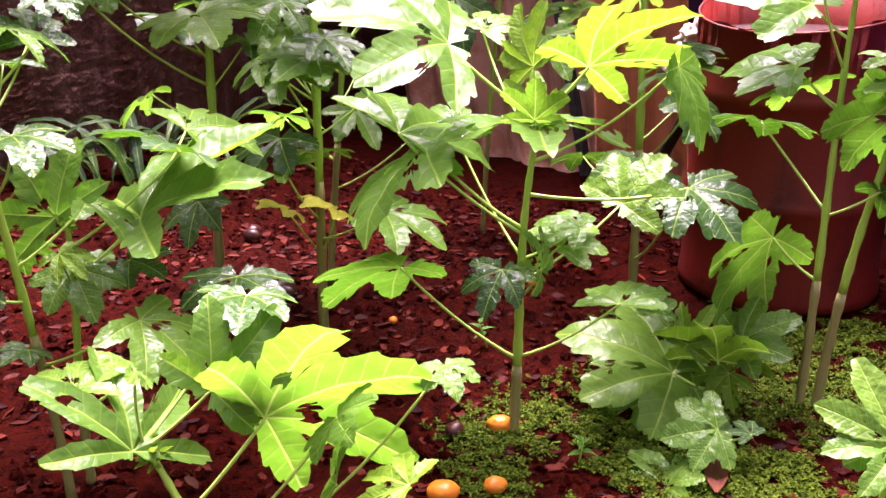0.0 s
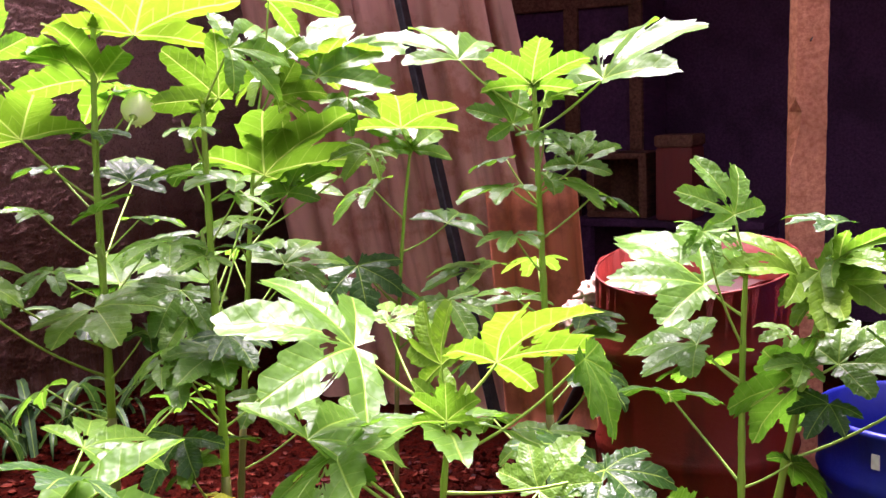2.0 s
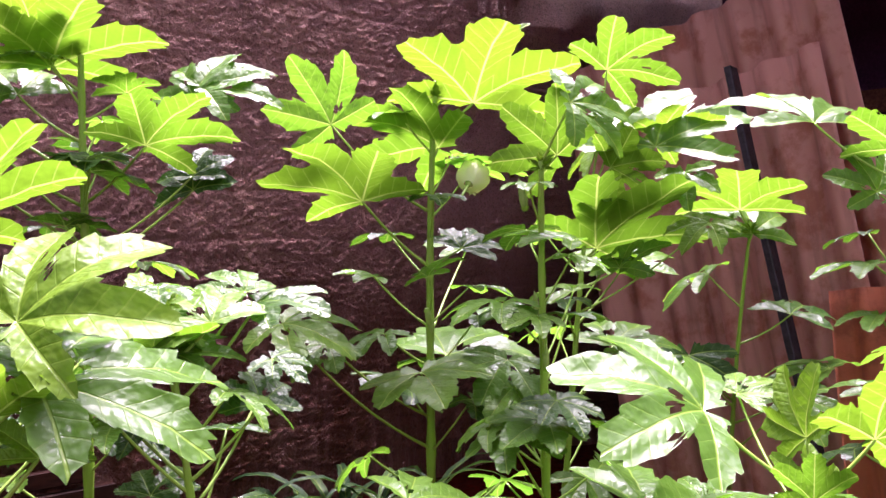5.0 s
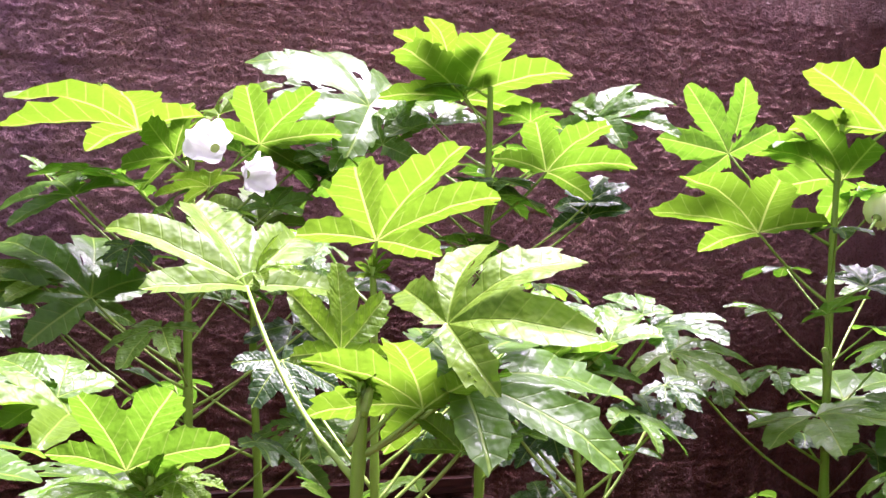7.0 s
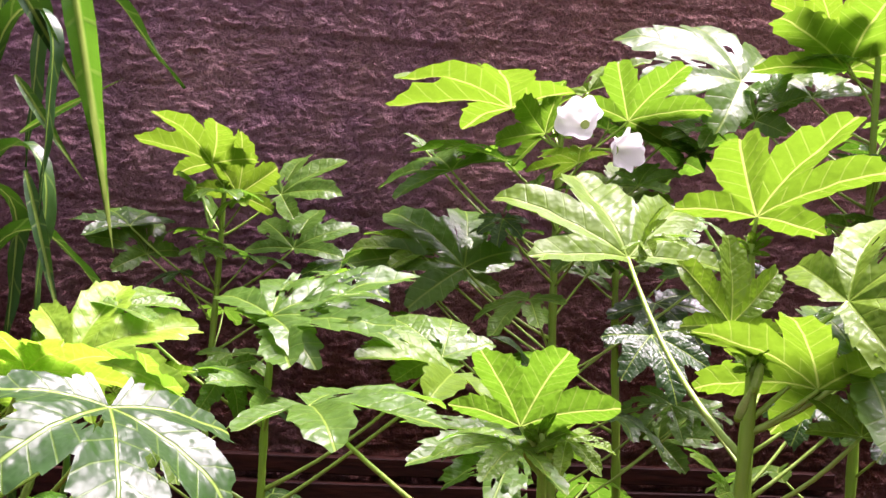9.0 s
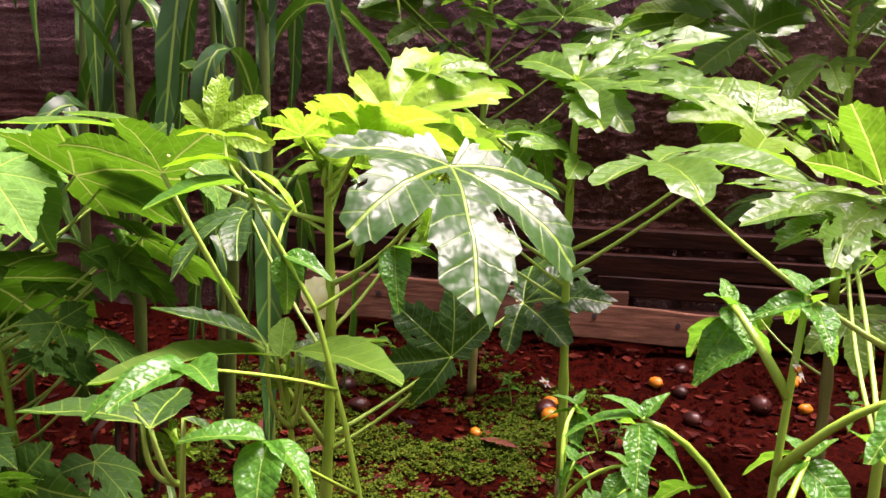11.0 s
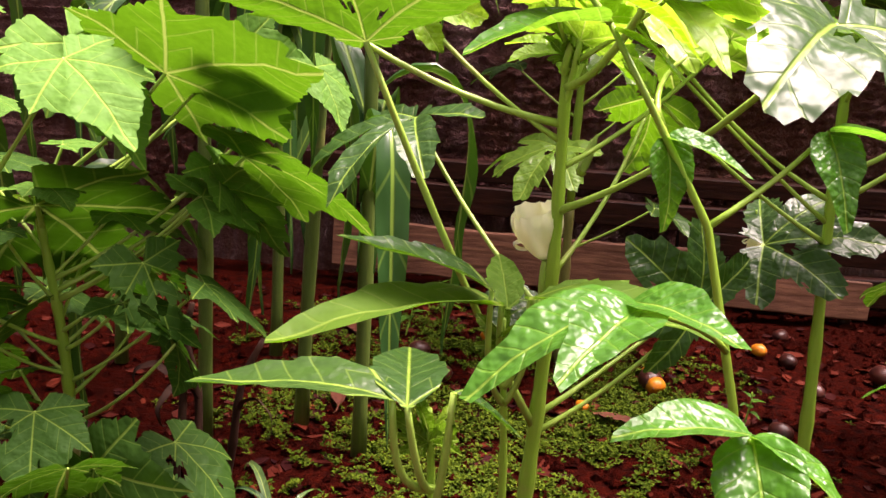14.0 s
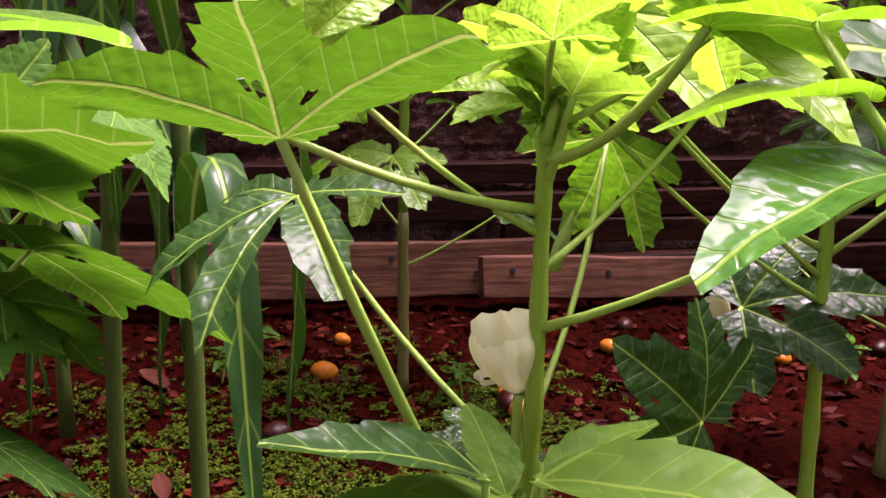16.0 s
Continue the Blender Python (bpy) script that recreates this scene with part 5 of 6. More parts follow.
p = okra((-0.440, 1.720), 0.86, lean=(0.020, -0.060), seed=20, label='near okra plant with a nodding cream flower', thick=0.0098, wood=0.3)
leaf(p, 0.418, 35.1, 27.3, 0.392, -20, 17, 32, 0.148, "dark")
leaf(p, 0.484, 105.1, 48.0, 0.075, -129, -7, -18, 0.079, "dark")
reach(p, 0.664, 0.211, -0.283, 0.885, -72, -20, -11, 0.238, "dark")
reach(p, 0.395, 0.195, 0.031, 0.543, -164, 44, -80, 0.121, "dark")
reach(p, 0.539, -0.160, 0.129, 0.735, -126, -19, 9, 0.169, "dark_finger")
reach(p, 0.591, 0.135, 0.164, 0.780, 100, -63, 65, 0.115, "dull")
reach(p, 0.767, 0.021, 0.024, 0.830, 163, 15, -13, 0.083, "crown")
reach(p, 0.811, 0.089, 0.040, 0.902, 22, 20, 37, 0.187, "crown")
reach(p, 0.741, -0.164, -0.035, 0.880, 23, 37, 66, 0.095, "crown")
reach(p, 0.788, 0.036, 0.010, 0.841, -124, 68, 0, 0.097, "crown")
reach(p, 0.823, 0.095, -0.124, 0.897, -24, 27, -29, 0.115, "crown")
reach(p, 0.844, -0.010, -0.116, 0.892, -100, 41, 9, 0.072, "crown")
reach(p, 0.712, 0.193, 0.035, 0.859, -75, 54, -38, 0.089, "crown")
lobe(p, (-0.722, 1.671, 0.878), (-0.868, 1.500, 0.888), "lobe", 0.78)
lobe(p, (-0.728, 1.701, 0.881), (-0.878, 1.733, 0.889), "lobe")
lobe(p, (-0.432, 1.690, 0.877), (-0.501, 1.633, 0.860), "young_lobe")
lobe(p, (-0.354, 1.585, 0.904), (-0.298, 1.463, 0.835), "young_lobe")
fan(p, (-0.626, 1.543, 0.840), (-0.741, 1.503, 0.885), (-0.545, 1.475, 0.905), "green_fan", 0.42)
fan(p, (-0.424, 1.655, 0.865), (-0.483, 1.654, 0.907), (-0.387, 1.645, 0.916), "lime_fan", 0.84)
fan(p, (-0.420, 1.650, 0.850), (-0.441, 1.600, 0.911), (-0.402, 1.606, 0.878), "crown", 0.80)
fan(p, (-0.361, 1.570, 0.904), (-0.363, 1.489, 0.961), (-0.254, 1.517, 0.915), "lime_fan", 0.82)
fan(p, (-0.416, 1.694, 0.870), (-0.504, 1.681, 0.912), (-0.381, 1.641, 0.929), "crown", 0.82)
p = okra((-1.330, 2.155), 0.84, lean=(-0.11, -0.03), seed=21, label='broad-leaved plant with pale green leaves', thick=0.012)
reach(p, 0.472, 0.263, -0.237, 0.792, -10, -48, 18, 0.189, "matt")
reach(p, 0.445, 0.064, -0.272, 0.669, -180, 6, -30, 0.222, "matt")
reach(p, 0.718, 0.030, -0.101, 0.836, -61, -8, -1, 0.120, "matt")
reach(p, 0.681, -0.078, -0.173, 0.791, -33, -8, -3, 0.090, "fine")
reach(p, 0.545, 0.077, -0.085, 0.691, -61, -12, -9, 0.070, "matt")
reach(p, 0.359, 0.445, -0.139, 0.783, 4, -8, -45, 0.127, "matt")
reach(p, 0.402, 0.293, -0.328, 0.779, -34, -26, 15, 0.161, "matt")
reach(p, 0.370, 0.440, -0.063, 0.783, 18, -58, 77, 0.167, "matt")
reach(p, 0.270, 0.545, 0.013, 0.763, -40, -41, -7, 0.120, "matt")
reach(p, 0.388, -0.103, -0.228, 0.537, -81, -71, 17, 0.155, "matt")
broad_plant = p
p = okra((-1.110, 2.005), 0.58, lean=(-0.03, -0.01), seed=22, label='dense plant with dark insect-eaten leaves', thick=0.01)
reach(p, 0.522, -0.021, -0.062, 0.562, 82, -29, -23, 0.372, "eaten")
reach(p, 0.571, 0.145, -0.009, 0.753, -20, 13, -41, 0.268, "matt")
reach(p, 0.080, 0.098, -0.166, 0.225, -27, -50, 79, 0.215, "old")
reach(p, 0.199, -0.159, -0.147, 0.340, -144, -70, -31, 0.222, "old")
reach(p, 0.410, 0.199, -0.011, 0.582, 51, -3, 27, 0.152, "matt")
reach(p, 0.360, 0.140, -0.089, 0.500, -27, -58, 17, 0.129, "eaten")
reach(p, 0.292, -0.080, -0.090, 0.363, 38, 51, -32, 0.109, "matt")
reach(p, 0.178, -0.101, -0.180, 0.317, 35, -3, -41, 0.126, "old")
reach(p, 0.337, 0.086, 0.078, 0.447, 120, -26, 19, 0.134, "old")
reach(p, 0.374, -0.012, 0.199, 0.532, -64, 2, -19, 0.085, "old")
reach(p, 0.441, 0.208, 0.027, 0.621, -1, -44, 4, 0.133, "matt")
reach(p, 0.549, 0.202, 0.125, 0.750, 36, -45, 80, 0.147, "matt")
reach(p, 0.423, 0.244, 0.050, 0.633, -2, -13, -34, 0.230, "matt")
reach(p, 0.277, 0.222, -0.073, 0.472, 19, -33, 1, 0.127, "old")
reach(p, 0.209, 0.194, -0.116, 0.395, 91, -46, 38, 0.118, "old")
reach(p, 0.407, 0.217, 0.010, 0.593, 36, -37, -29, 0.150, "matt")
reach(p, 0.080, 0.115, -0.293, 0.286, 124, -34, 3, 0.176, "old")
reach(p, 0.338, -0.110, -0.141, 0.453, 106, -34, -6, 0.171, "old")
reach(p, 0.080, -0.154, -0.296, 0.276, -65, -52, -72, 0.172, "old")
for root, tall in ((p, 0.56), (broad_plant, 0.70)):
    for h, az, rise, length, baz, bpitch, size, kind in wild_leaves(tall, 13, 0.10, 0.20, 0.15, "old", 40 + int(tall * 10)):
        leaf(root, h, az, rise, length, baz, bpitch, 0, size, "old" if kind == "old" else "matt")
p = okra((-0.465, 1.640), 0.56, lean=(0.00, -0.03), seed=23, label='slim okra plant with one arching dull green leaf', thick=0.006)
lobe(p, (-0.450, 1.580, 0.591), (-0.270, 1.446, 0.600), "dull_lobe", 0.50)
lobe(p, (-0.479, 1.580, 0.582), (-0.700, 1.435, 0.565), "dull_lobe", 0.50)
lobe(p, (-0.472, 1.580, 0.580), (-0.486, 1.663, 0.621), "dull_lobe")
lobe(p, (-0.442, 1.590, 0.580), (-0.326, 1.659, 0.590), "dull_lobe", 0.48)
lobe(p, (-0.490, 1.570, 0.600), (-0.655, 1.535, 0.655), "dark_lobe", 0.48)
p = okra((2.058, 0.723), 0.13, lean=(0.04, -0.06), seed=24, label='okra seedling with bright young leaves among weeds', thick=0.004, wood=0.1)
leaf(p, 0.084, 133.2, 52.9, 0.115, -52, 60, 66, 0.104, "young")
leaf(p, 0.117, -26.7, 48.5, 0.069, -61, 32, 27, 0.137, "broad")
leaf(p, 0.112, -44.3, 45.0, 0.076, -69, 15, 23, 0.085, "young")
leaf(p, 0.074, -99.1, 44.9, 0.059, 141, -46, -27, 0.093, "young")
leaf(p, 0.060, 113.8, 24.8, 0.087, 106, 24, -22, 0.261, "broad")
leaf(p, 0.097, 121.1, 44.7, 0.205, 13, 45, 9, 0.070, "broad")
leaf(p, 0.060, 135.2, 8.0, 0.030, 124, -15, -24, 0.247, "broad")
reach(p, 0.105, 0.025, -0.038, 0.135, -174, 58, 3, 0.214, "young")
p = okra((1.860, 0.602), 0.08, lean=(0.01, -0.01), seed=25, label='low weed with glossy dark leaves', thick=0.0035, wood=0.1)
leaf(p, 0.060, -165.6, 80.5, 0.032, 128, -5, -38, 0.113, "broad")
leaf(p, 0.060, 157.4, -39.1, 0.130, 113, 3, -22, 0.159, "cut")
leaf(p, 0.060, 151.3, -29.5, 0.140, -85, 35, 27, 0.080, "broad")
leaf(p, 0.060, -59.8, 15.3, 0.071, 68, 21, -12, 0.050, "dark")
p = okra((1.675, 0.267), 0.28, lean=(0.02, -0.03), seed=26, label='low okra plant with pale glossy leaves by the path', thick=0.007, wood=0.1)
leaf(p, 0.224, 136.7, 68.6, 0.035, 62, 51, -28, 0.150, "cut")
leaf(p, 0.210, 149.9, 72.6, 0.032, 132, 14, -23, 0.120, "cut")
leaf(p, 0.204, -64.5, 42.1, 0.113, 129, 24, -25, 0.070, "young")
leaf(p, 0.120, -30.7, 37.5, 0.241, 1, 22, 11, 0.055, "broad")
p = okra((-0.520, 1.345), 0.57, lean=(-0.02, -0.03), seed=27, label='low okra plant with a dull narrow-lobed leaf', thick=0.005)
lobe(p, (-0.560, 1.295, 0.588), (-0.735, 1.322, 0.570), "dark_lobe", 0.52)
lobe(p, (-0.548, 1.290, 0.585), (-0.560, 1.440, 0.575), "dark_lobe", 0.52)
lobe(p, (-0.514, 1.305, 0.593), (-0.456, 1.324, 0.548), "dark_lobe", 0.50)


# ---- maize at the end of the bed ----
def ribbon_mesh(name, length, width, droop, curl, seed, material, n=22, fold=0.0):
    """A long blade that rises from the origin along +y and bends over, with a fold along the middle."""
    rnd = random.Random(seed)
    verts, uvs = [], []
    y = z = 0.0
    pitch = radians(68 - 10 * rnd.random())
    for i in range(n + 1):
        f = i / n
        w = width * (0.55 + 0.45 * math.sin(math.pi * min(1, f * 1.6) / 1.0 * 0.5)) * (1 - f ** 3) / 2
        tw = curl * f + 0.12 * math.sin(7 * f + seed)
        for k, s in enumerate((-1, -0.55, 0, 0.55, 1)):
            x = s * w * math.cos(tw)
            dz = abs(s) * w * 0.35 + s * w * math.sin(tw) + 0.006 * math.sin(26 * f + 3 * s + seed) * abs(s)
            verts.append((x, y - dz * math.sin(pitch), z + dz * math.cos(pitch)))
            uvs.append((s * 0.08, f))
        y += length / n * math.cos(pitch)
        z += length / n * math.sin(pitch)
        if fold:
            pitch -= droop * math.exp(-((f - fold) / 0.13) ** 2) / n / 0.23
        else:
            pitch -= droop / n * (0.35 + 1.3 * f)
    faces = [(i * 5 + k, i * 5 + k + 1, (i + 1) * 5 + k + 1, (i + 1) * 5 + k) for i in range(n) for k in range(4)]
    me = bpy.data.meshes.new(name)
    me.from_pydata(verts, [], faces)
    me.shade_smooth()
    layer = me.uv_layers.new(name="UVMap")
    idx = np.empty(len(me.loops), dtype=np.int32)
    me.loops.foreach_get("vertex_index", idx)
    layer.data.foreach_set("uv", np.asarray(uvs, dtype=np.float32)[idx].ravel())
    me.materials.append(material)
    return me


CORN = [ribbon_mesh("blade", 0.9, 0.072, 2.45 + 0.1 * s, 0.4, s, M_CORN, 26, 0.22 + 0.05 * s) for s in (1, 2, 3)] + [ribbon_mesh("blade", 0.75, 0.06, 2.0, 0.8, 4, M_CORN, 26, 0.45)]
CORN_DRY = [ribbon_mesh("blade", 0.6, 0.045, 4.2, 1.6, s, M_DRYCORN) for s in (5, 6)]


def maize(base, height, seed, turn=0.0):
    root = thing("maize_plant", (base[0], base[1], -0.02), "maize plant with long drooping green blades", "maize", "maize plants")
    rnd = random.Random(seed)
    line = stem_line(height, (rnd.uniform(-0.05, 0.05), rnd.uniform(-0.05, 0.05)), 0.01, seed)
    tube("stalk", line, [0.013 * (1.1 - 0.5 * i / 14) * (1.18 if i % 3 == 0 else 1) for i in range(15)], M_STALK, root, 10)
    count = int(height / 0.14)
    for i in range(2, count):
        h = 0.12 + (height - 0.15) * i / count
        a = on_line(line, h)
        ob = new("blade", CORN[(seed + i) % len(CORN)])
        ob.parent = root
        s = rnd.uniform(0.75, 1.1)
        ob.matrix_basis = Matrix.Translation(a) @ pose(0, 0, 0, 0, 0, turn + 180 * (i % 2) + rnd.uniform(-40, 40)) @ Matrix.Diagonal((s, s, s, 1))
    return root


near_maize = maize((-0.72, 2.42), 1.75, 1, 20)
for k, (q, r, kind) in enumerate((((-0.549, 2.246, 1.712), (-0.399, 2.314, 1.017), "pale_maize_blade"), ((-0.665, 2.293, 1.607), (-0.465, 2.344, 1.305), "maize_blade"), ((-0.624, 2.413, 1.200), (-0.504, 2.330, 0.869), "maize_blade"), ((-0.650, 2.390, 1.391), (-0.503, 2.394, 1.193), "maize_blade"), ((-0.651, 2.453, 1.282), (-0.451, 2.488, 1.430), "pale_maize_blade"))):
    d = Vector(r) - Vector(q)
    place_leaf(near_maize, Vector(q) - near_maize.matrix_world.translation, d, d.length, kind, 0, k, "blade", (0.3, -1.0, 0.2))
maize((-0.86, 2.56), 1.95, 2, 75)
maize((-1.03, 2.44), 1.85, 3, 120)
maize((-1.00, 2.95), 1.95, 4, -20)
maize((-1.35, 2.85), 1.8, 5, 50)
maize((-1.75, 2.75), 1.6, 6, 10)
maize((-2.13, 2.95), 1.6, 7, 80)
maize((-2.22, 2.80), 1.5, 8, 30)


# ---- chilli bushes ----
def chilli(base, height, lean, seed, label, shoots, leafy=1.0):
    """A chilli plant: a thin forked stem and small pointed leaves. A shoot is (height, heading, rise, length)."""
    root = thing("chilli_plant", (base[0], base[1], -0.01), label, "chilli plant", "chilli plants")
    rnd = random.Random(seed)
    line = stem_line(height, lean, 0.01, seed)
    tube("stem", line, [0.0046 * (1.1 - 0.5 * i / 14) for i in range(15)], M_STEM, root, 8)
    ends = [(line[-1], way(rnd.uniform(0, 360), 70), 0.8)]
    for h, az, rise, length in shoots:
        a = on_line(line, h)
        b = a + length * way(az, rise)
        tube("branch", bend(a, b, -0.02, 6, 0.012, seed + int(az)), [0.0042, 0.004, 0.0036, 0.0033, 0.003, 0.0026, 0.0022], M_STEM, root, 6)
        ends.append((b, way(az, rise), 1.0))
        mid = a.lerp(b, 0.55)
        place_leaf(root, mid, way(az + 70 * rnd.choice((-1, 1)), -15), leafy * rnd.uniform(0.07, 0.11), "spear", rnd.uniform(-20, 20), seed)
    for k, (e, d, s) in enumerate(ends):
        for j in range(4):
            az = 95 * j + 40 * k + seed * 31
            place_leaf(root, e + 0.004 * Vector((math.cos(az), math.sin(az), -j)), way(az, rnd.uniform(-45, 5)), leafy * s * rnd.uniform(0.07, 0.125), "spear", rnd.uniform(-25, 25), seed + j)
        for j in range(2):
            place_leaf(root, e, way(120 * j + 20 * k, 45), 0.035, "spear", 0, j, "leaf_bud")
    return root


def white_flower(at, size, seed):
    root = thing("chilli_flower", at, "tiny white star flower with yellow anthers", "flower", "chilli flowers")
    rnd = random.Random(seed)
    for k in range(5):
        bm = bmesh.new()
        a = radians(72 * k)
        pts = [(0, 0, 0), (0.35, 0.24, 0.1), (1, 0, 0.02), (0.35, -0.24, 0.1)]
        vs = [bm.verts.new(Vector(q) * size) for q in pts]
        bm.faces.new(vs)
        bmesh.ops.solidify(bm, geom=bm.faces[:], thickness=size * 0.06)
        part("petal", bm, M_WHITE, root).matrix_basis = pose(0, 0, 0, 0, 0, 72 * k)
    bm = bmesh.new()
    bmesh.ops.create_uvsphere(bm, u_segments=8, v_segments=6, radius=size * 0.22)
    part("anthers", bm, M_FRUIT, root)
    root.matrix_world = Matrix.Translation(at) @ pose(0, 0, 0, 60, 0, seed * 70)


chilli((0.07, 0.98), 0.88, (0.01, -0.02), 3, "chilli plant with slim pointed leaves and a white flower", ((0.62, 60, 45, 0.14), (0.66, 190, 50, 0.16), (0.74, 330, 40, 0.13), (0.58, 220, 35, 0.13), (0.80, 120, 35, 0.09)), 0.62)
near = thing("chilli_plant", (-0.245, 1.265, -0.01), "chilli plant with glossy pointed leaves before the okra", "chilli plant", "chilli plants")
NEAR_STEM = ((-0.245, 1.27, 0.0), (-0.262, 1.265, 0.20), (-0.279, 1.26, 0.447), (-0.315, 1.258, 0.62), (-0.349, 1.257, 0.748), (-0.392, 1.258, 0.82), (-0.428, 1.26, 0.878))
NEAR_SHOOTS = (((-0.349, 1.257, 0.748), (-0.270, 1.285, 0.815)), ((-0.390, 1.258, 0.818), (-0.372, 1.285, 0.860)), ((-0.325, 1.258, 0.66), (-0.420, 1.06, 0.745)), ((-0.300, 1.258, 0.54), (-0.352, 1.07, 0.675)), ((-0.428, 1.26, 0.878), (-0.455, 1.285, 0.925)))
NEAR_LEAVES = (((-0.430, 1.258, 0.879), (-0.530, 1.215, 0.838)), ((-0.420, 1.26, 0.893), (-0.362, 1.245, 0.845)), ((-0.426, 1.26, 0.874), (-0.374, 1.24, 0.834)), ((-0.437, 1.27, 0.900), (-0.530, 1.27, 0.880)),
               ((-0.384, 1.26, 0.806), (-0.326, 1.235, 0.775)), ((-0.384, 1.262, 0.806), (-0.372, 1.24, 0.745)), ((-0.418, 1.05, 0.748), (-0.462, 0.975, 0.716)), ((-0.420, 1.06, 0.745), (-0.505, 1.02, 0.705)),
               ((-0.422, 1.07, 0.745), (-0.375, 1.00, 0.735)), ((-0.350, 1.075, 0.675), (-0.350, 1.000, 0.605)), ((-0.352, 1.07, 0.678), (-0.435, 1.05, 0.668)), ((-0.350, 1.08, 0.672), (-0.290, 1.04, 0.640)),
               ((-0.270, 1.285, 0.815), (-0.205, 1.26, 0.795)), ((-0.270, 1.285, 0.815), (-0.262, 1.24, 0.755)), ((-0.455, 1.285, 0.925), (-0.520, 1.30, 0.915)), ((-0.455, 1.285, 0.925), (-0.400, 1.27, 0.915)))
here = Vector((-0.245, 1.265, -0.01))
tube("stem", [Vector(q) - here for q in NEAR_STEM], [0.0044, 0.0041, 0.0037, 0.0034, 0.0030, 0.0026, 0.0021], M_STEM, near, 8)
for k, (q, r) in enumerate(NEAR_SHOOTS):
    tube("branch", bend(Vector(q) - here, Vector(r) - here, 0.0, 6, 0.01, k), [0.0026, 0.0024, 0.0022, 0.002, 0.0019, 0.0017, 0.0015], M_STEM, near, 6)
for k, (q, r) in enumerate(NEAR_LEAVES):
    d = Vector(r) - Vector(q)
    place_leaf(near, Vector(q) - here, d + Vector((0, 0, 0.36 * d.length)), d.length, "lime_spear" if k in (1, 2, 3, 14, 15) else "spear", 12 * math.sin(5 * k), k)
chilli((-0.16, 1.46), 0.50, (0.10, 0.06), 7, "leaning chilli plant with small buds", ((0.36, 30, 30, 0.16), (0.42, 340, 45, 0.14), (0.46, 80, 50, 0.12), (0.30, 200, 40, 0.13)), 0.62)
white_flower((0.075, 0.945, 0.82), 0.012, 1)
white_flower((-0.10, 1.50, 0.60), 0.011, 2)


# ---- okra flowers and pods ----
def okra_flower(at, size, tilt, heading, label, open_by=0.35, material=None, stalk=None):
    """An okra flower: five overlapping rounded petals from a pointed green calyx; furled ones bulge and one petal curls out."""
    root = thing("okra_flower", at, label, "flower", "okra flowers")
    rnd = random.Random(int(size * 9000) + heading)
    furled = open_by < 0.45
    for k in range(6 if furled else 5):
        verts, n, m = [], 14, 8
        tall, flare, turn = rnd.uniform(0.90, 1.06), rnd.uniform(0.8, 1.25), rnd.uniform(-9, 9)
        for i in range(n + 1):
            f = i / n
            for j in range(m + 1):
                u = 2 * j / m - 1
                if k == 5:
                    q = radians(35 + 140 * f ** 1.4)
                    verts.append((size * (0.10 + 0.62 * f * math.sin(q) ** 0.5 + 0.05 * u * u), size * 0.13 * u * math.sin(math.pi * (0.1 + 0.86 * f)) ** 0.6, size * (0.10 + 0.50 * math.sin(math.pi * f * 0.8) * (1 - 0.45 * f) - 0.04 * u * u)))
                    continue
                if furled:
                    rad = size * (0.09 + 1.3 * open_by * math.sin(math.pi * min(1.0, 0.03 + 0.62 * f)) ** 0.8 + 0.014 * k * f)
                    a = radians(72 * k + turn + u * 62 * (0.6 + 0.4 * math.sin(math.pi * min(1, f * 0.9))))
                    edge = 0.07 * abs(u) ** 3
                else:
                    rad = size * (0.09 + open_by * flare * f ** 1.2 + 0.02 * k * f)
                    a = radians(72 * k + turn + u * 56 * (0.55 + 0.45 * math.sin(math.pi * min(1, f * 0.9))))
                    edge = 0.20 * abs(u) ** 2.6
                rr = rad * (1 + 0.09 * math.sin(6 * a + 2 * k) * f ** 2)
                verts.append((rr * math.cos(a), rr * math.sin(a), size * tall * (f - edge * f ** 2 + 0.03 * math.sin(11 * a + k) * f ** 3)))
        faces = [(i * (m + 1) + j, i * (m + 1) + j + 1, (i + 1) * (m + 1) + j + 1, (i + 1) * (m + 1) + j) for i in range(n) for j in range(m)]
        mesh_object("petal", verts, faces, material or M_PETAL, root)
    calyx = bmesh.new()
    bmesh.ops.create_cone(calyx, cap_ends=True, segments=12, radius1=size * 0.07, radius2=size * 0.15, depth=size * 0.26, matrix=pose(0, 0, size * 0.02))
    part("calyx", calyx, M_POD, root)
    root.matrix_world = Matrix.Translation(at) @ pose(0, 0, 0, 0, tilt, heading)
    foot = root.matrix_world.inverted() @ Vector(stalk) if stalk else Vector((0, 0, -size * 1.1))
    tube("flower_stalk", bend(foot, (0, 0, -size * 0.05), -0.12 * foot.length, 7, 0.0, 1), [size * (0.075 if stalk else 0.05)] * 8, M_PETIOLE, root, 7)
    return root


okra_flower((-0.432, 1.705, 0.606), 0.058, 16, 190, "cream furled okra flower on a short curved stalk", 0.29, None, (-0.428, 1.695, 0.500))
okra_flower((2.06, 2.05, 1.30), 0.075, 65, 30, "pale yellow okra flower hanging from the stem")
okra_flower((0.55, 2.47, 1.39), 0.072, 80, -115, "large white okra flower among the top leaves", 0.55, M_PETAL_WHITE)
okra_flower((0.61, 2.46, 1.34), 0.068, 95, -65, "second white okra flower nodding below the first", 0.5, M_PETAL_WHITE)
okra_flower((-0.14, 1.95, 0.60), 0.030, 175, 0, "withered cream flower hanging from a stalk", 0.2)


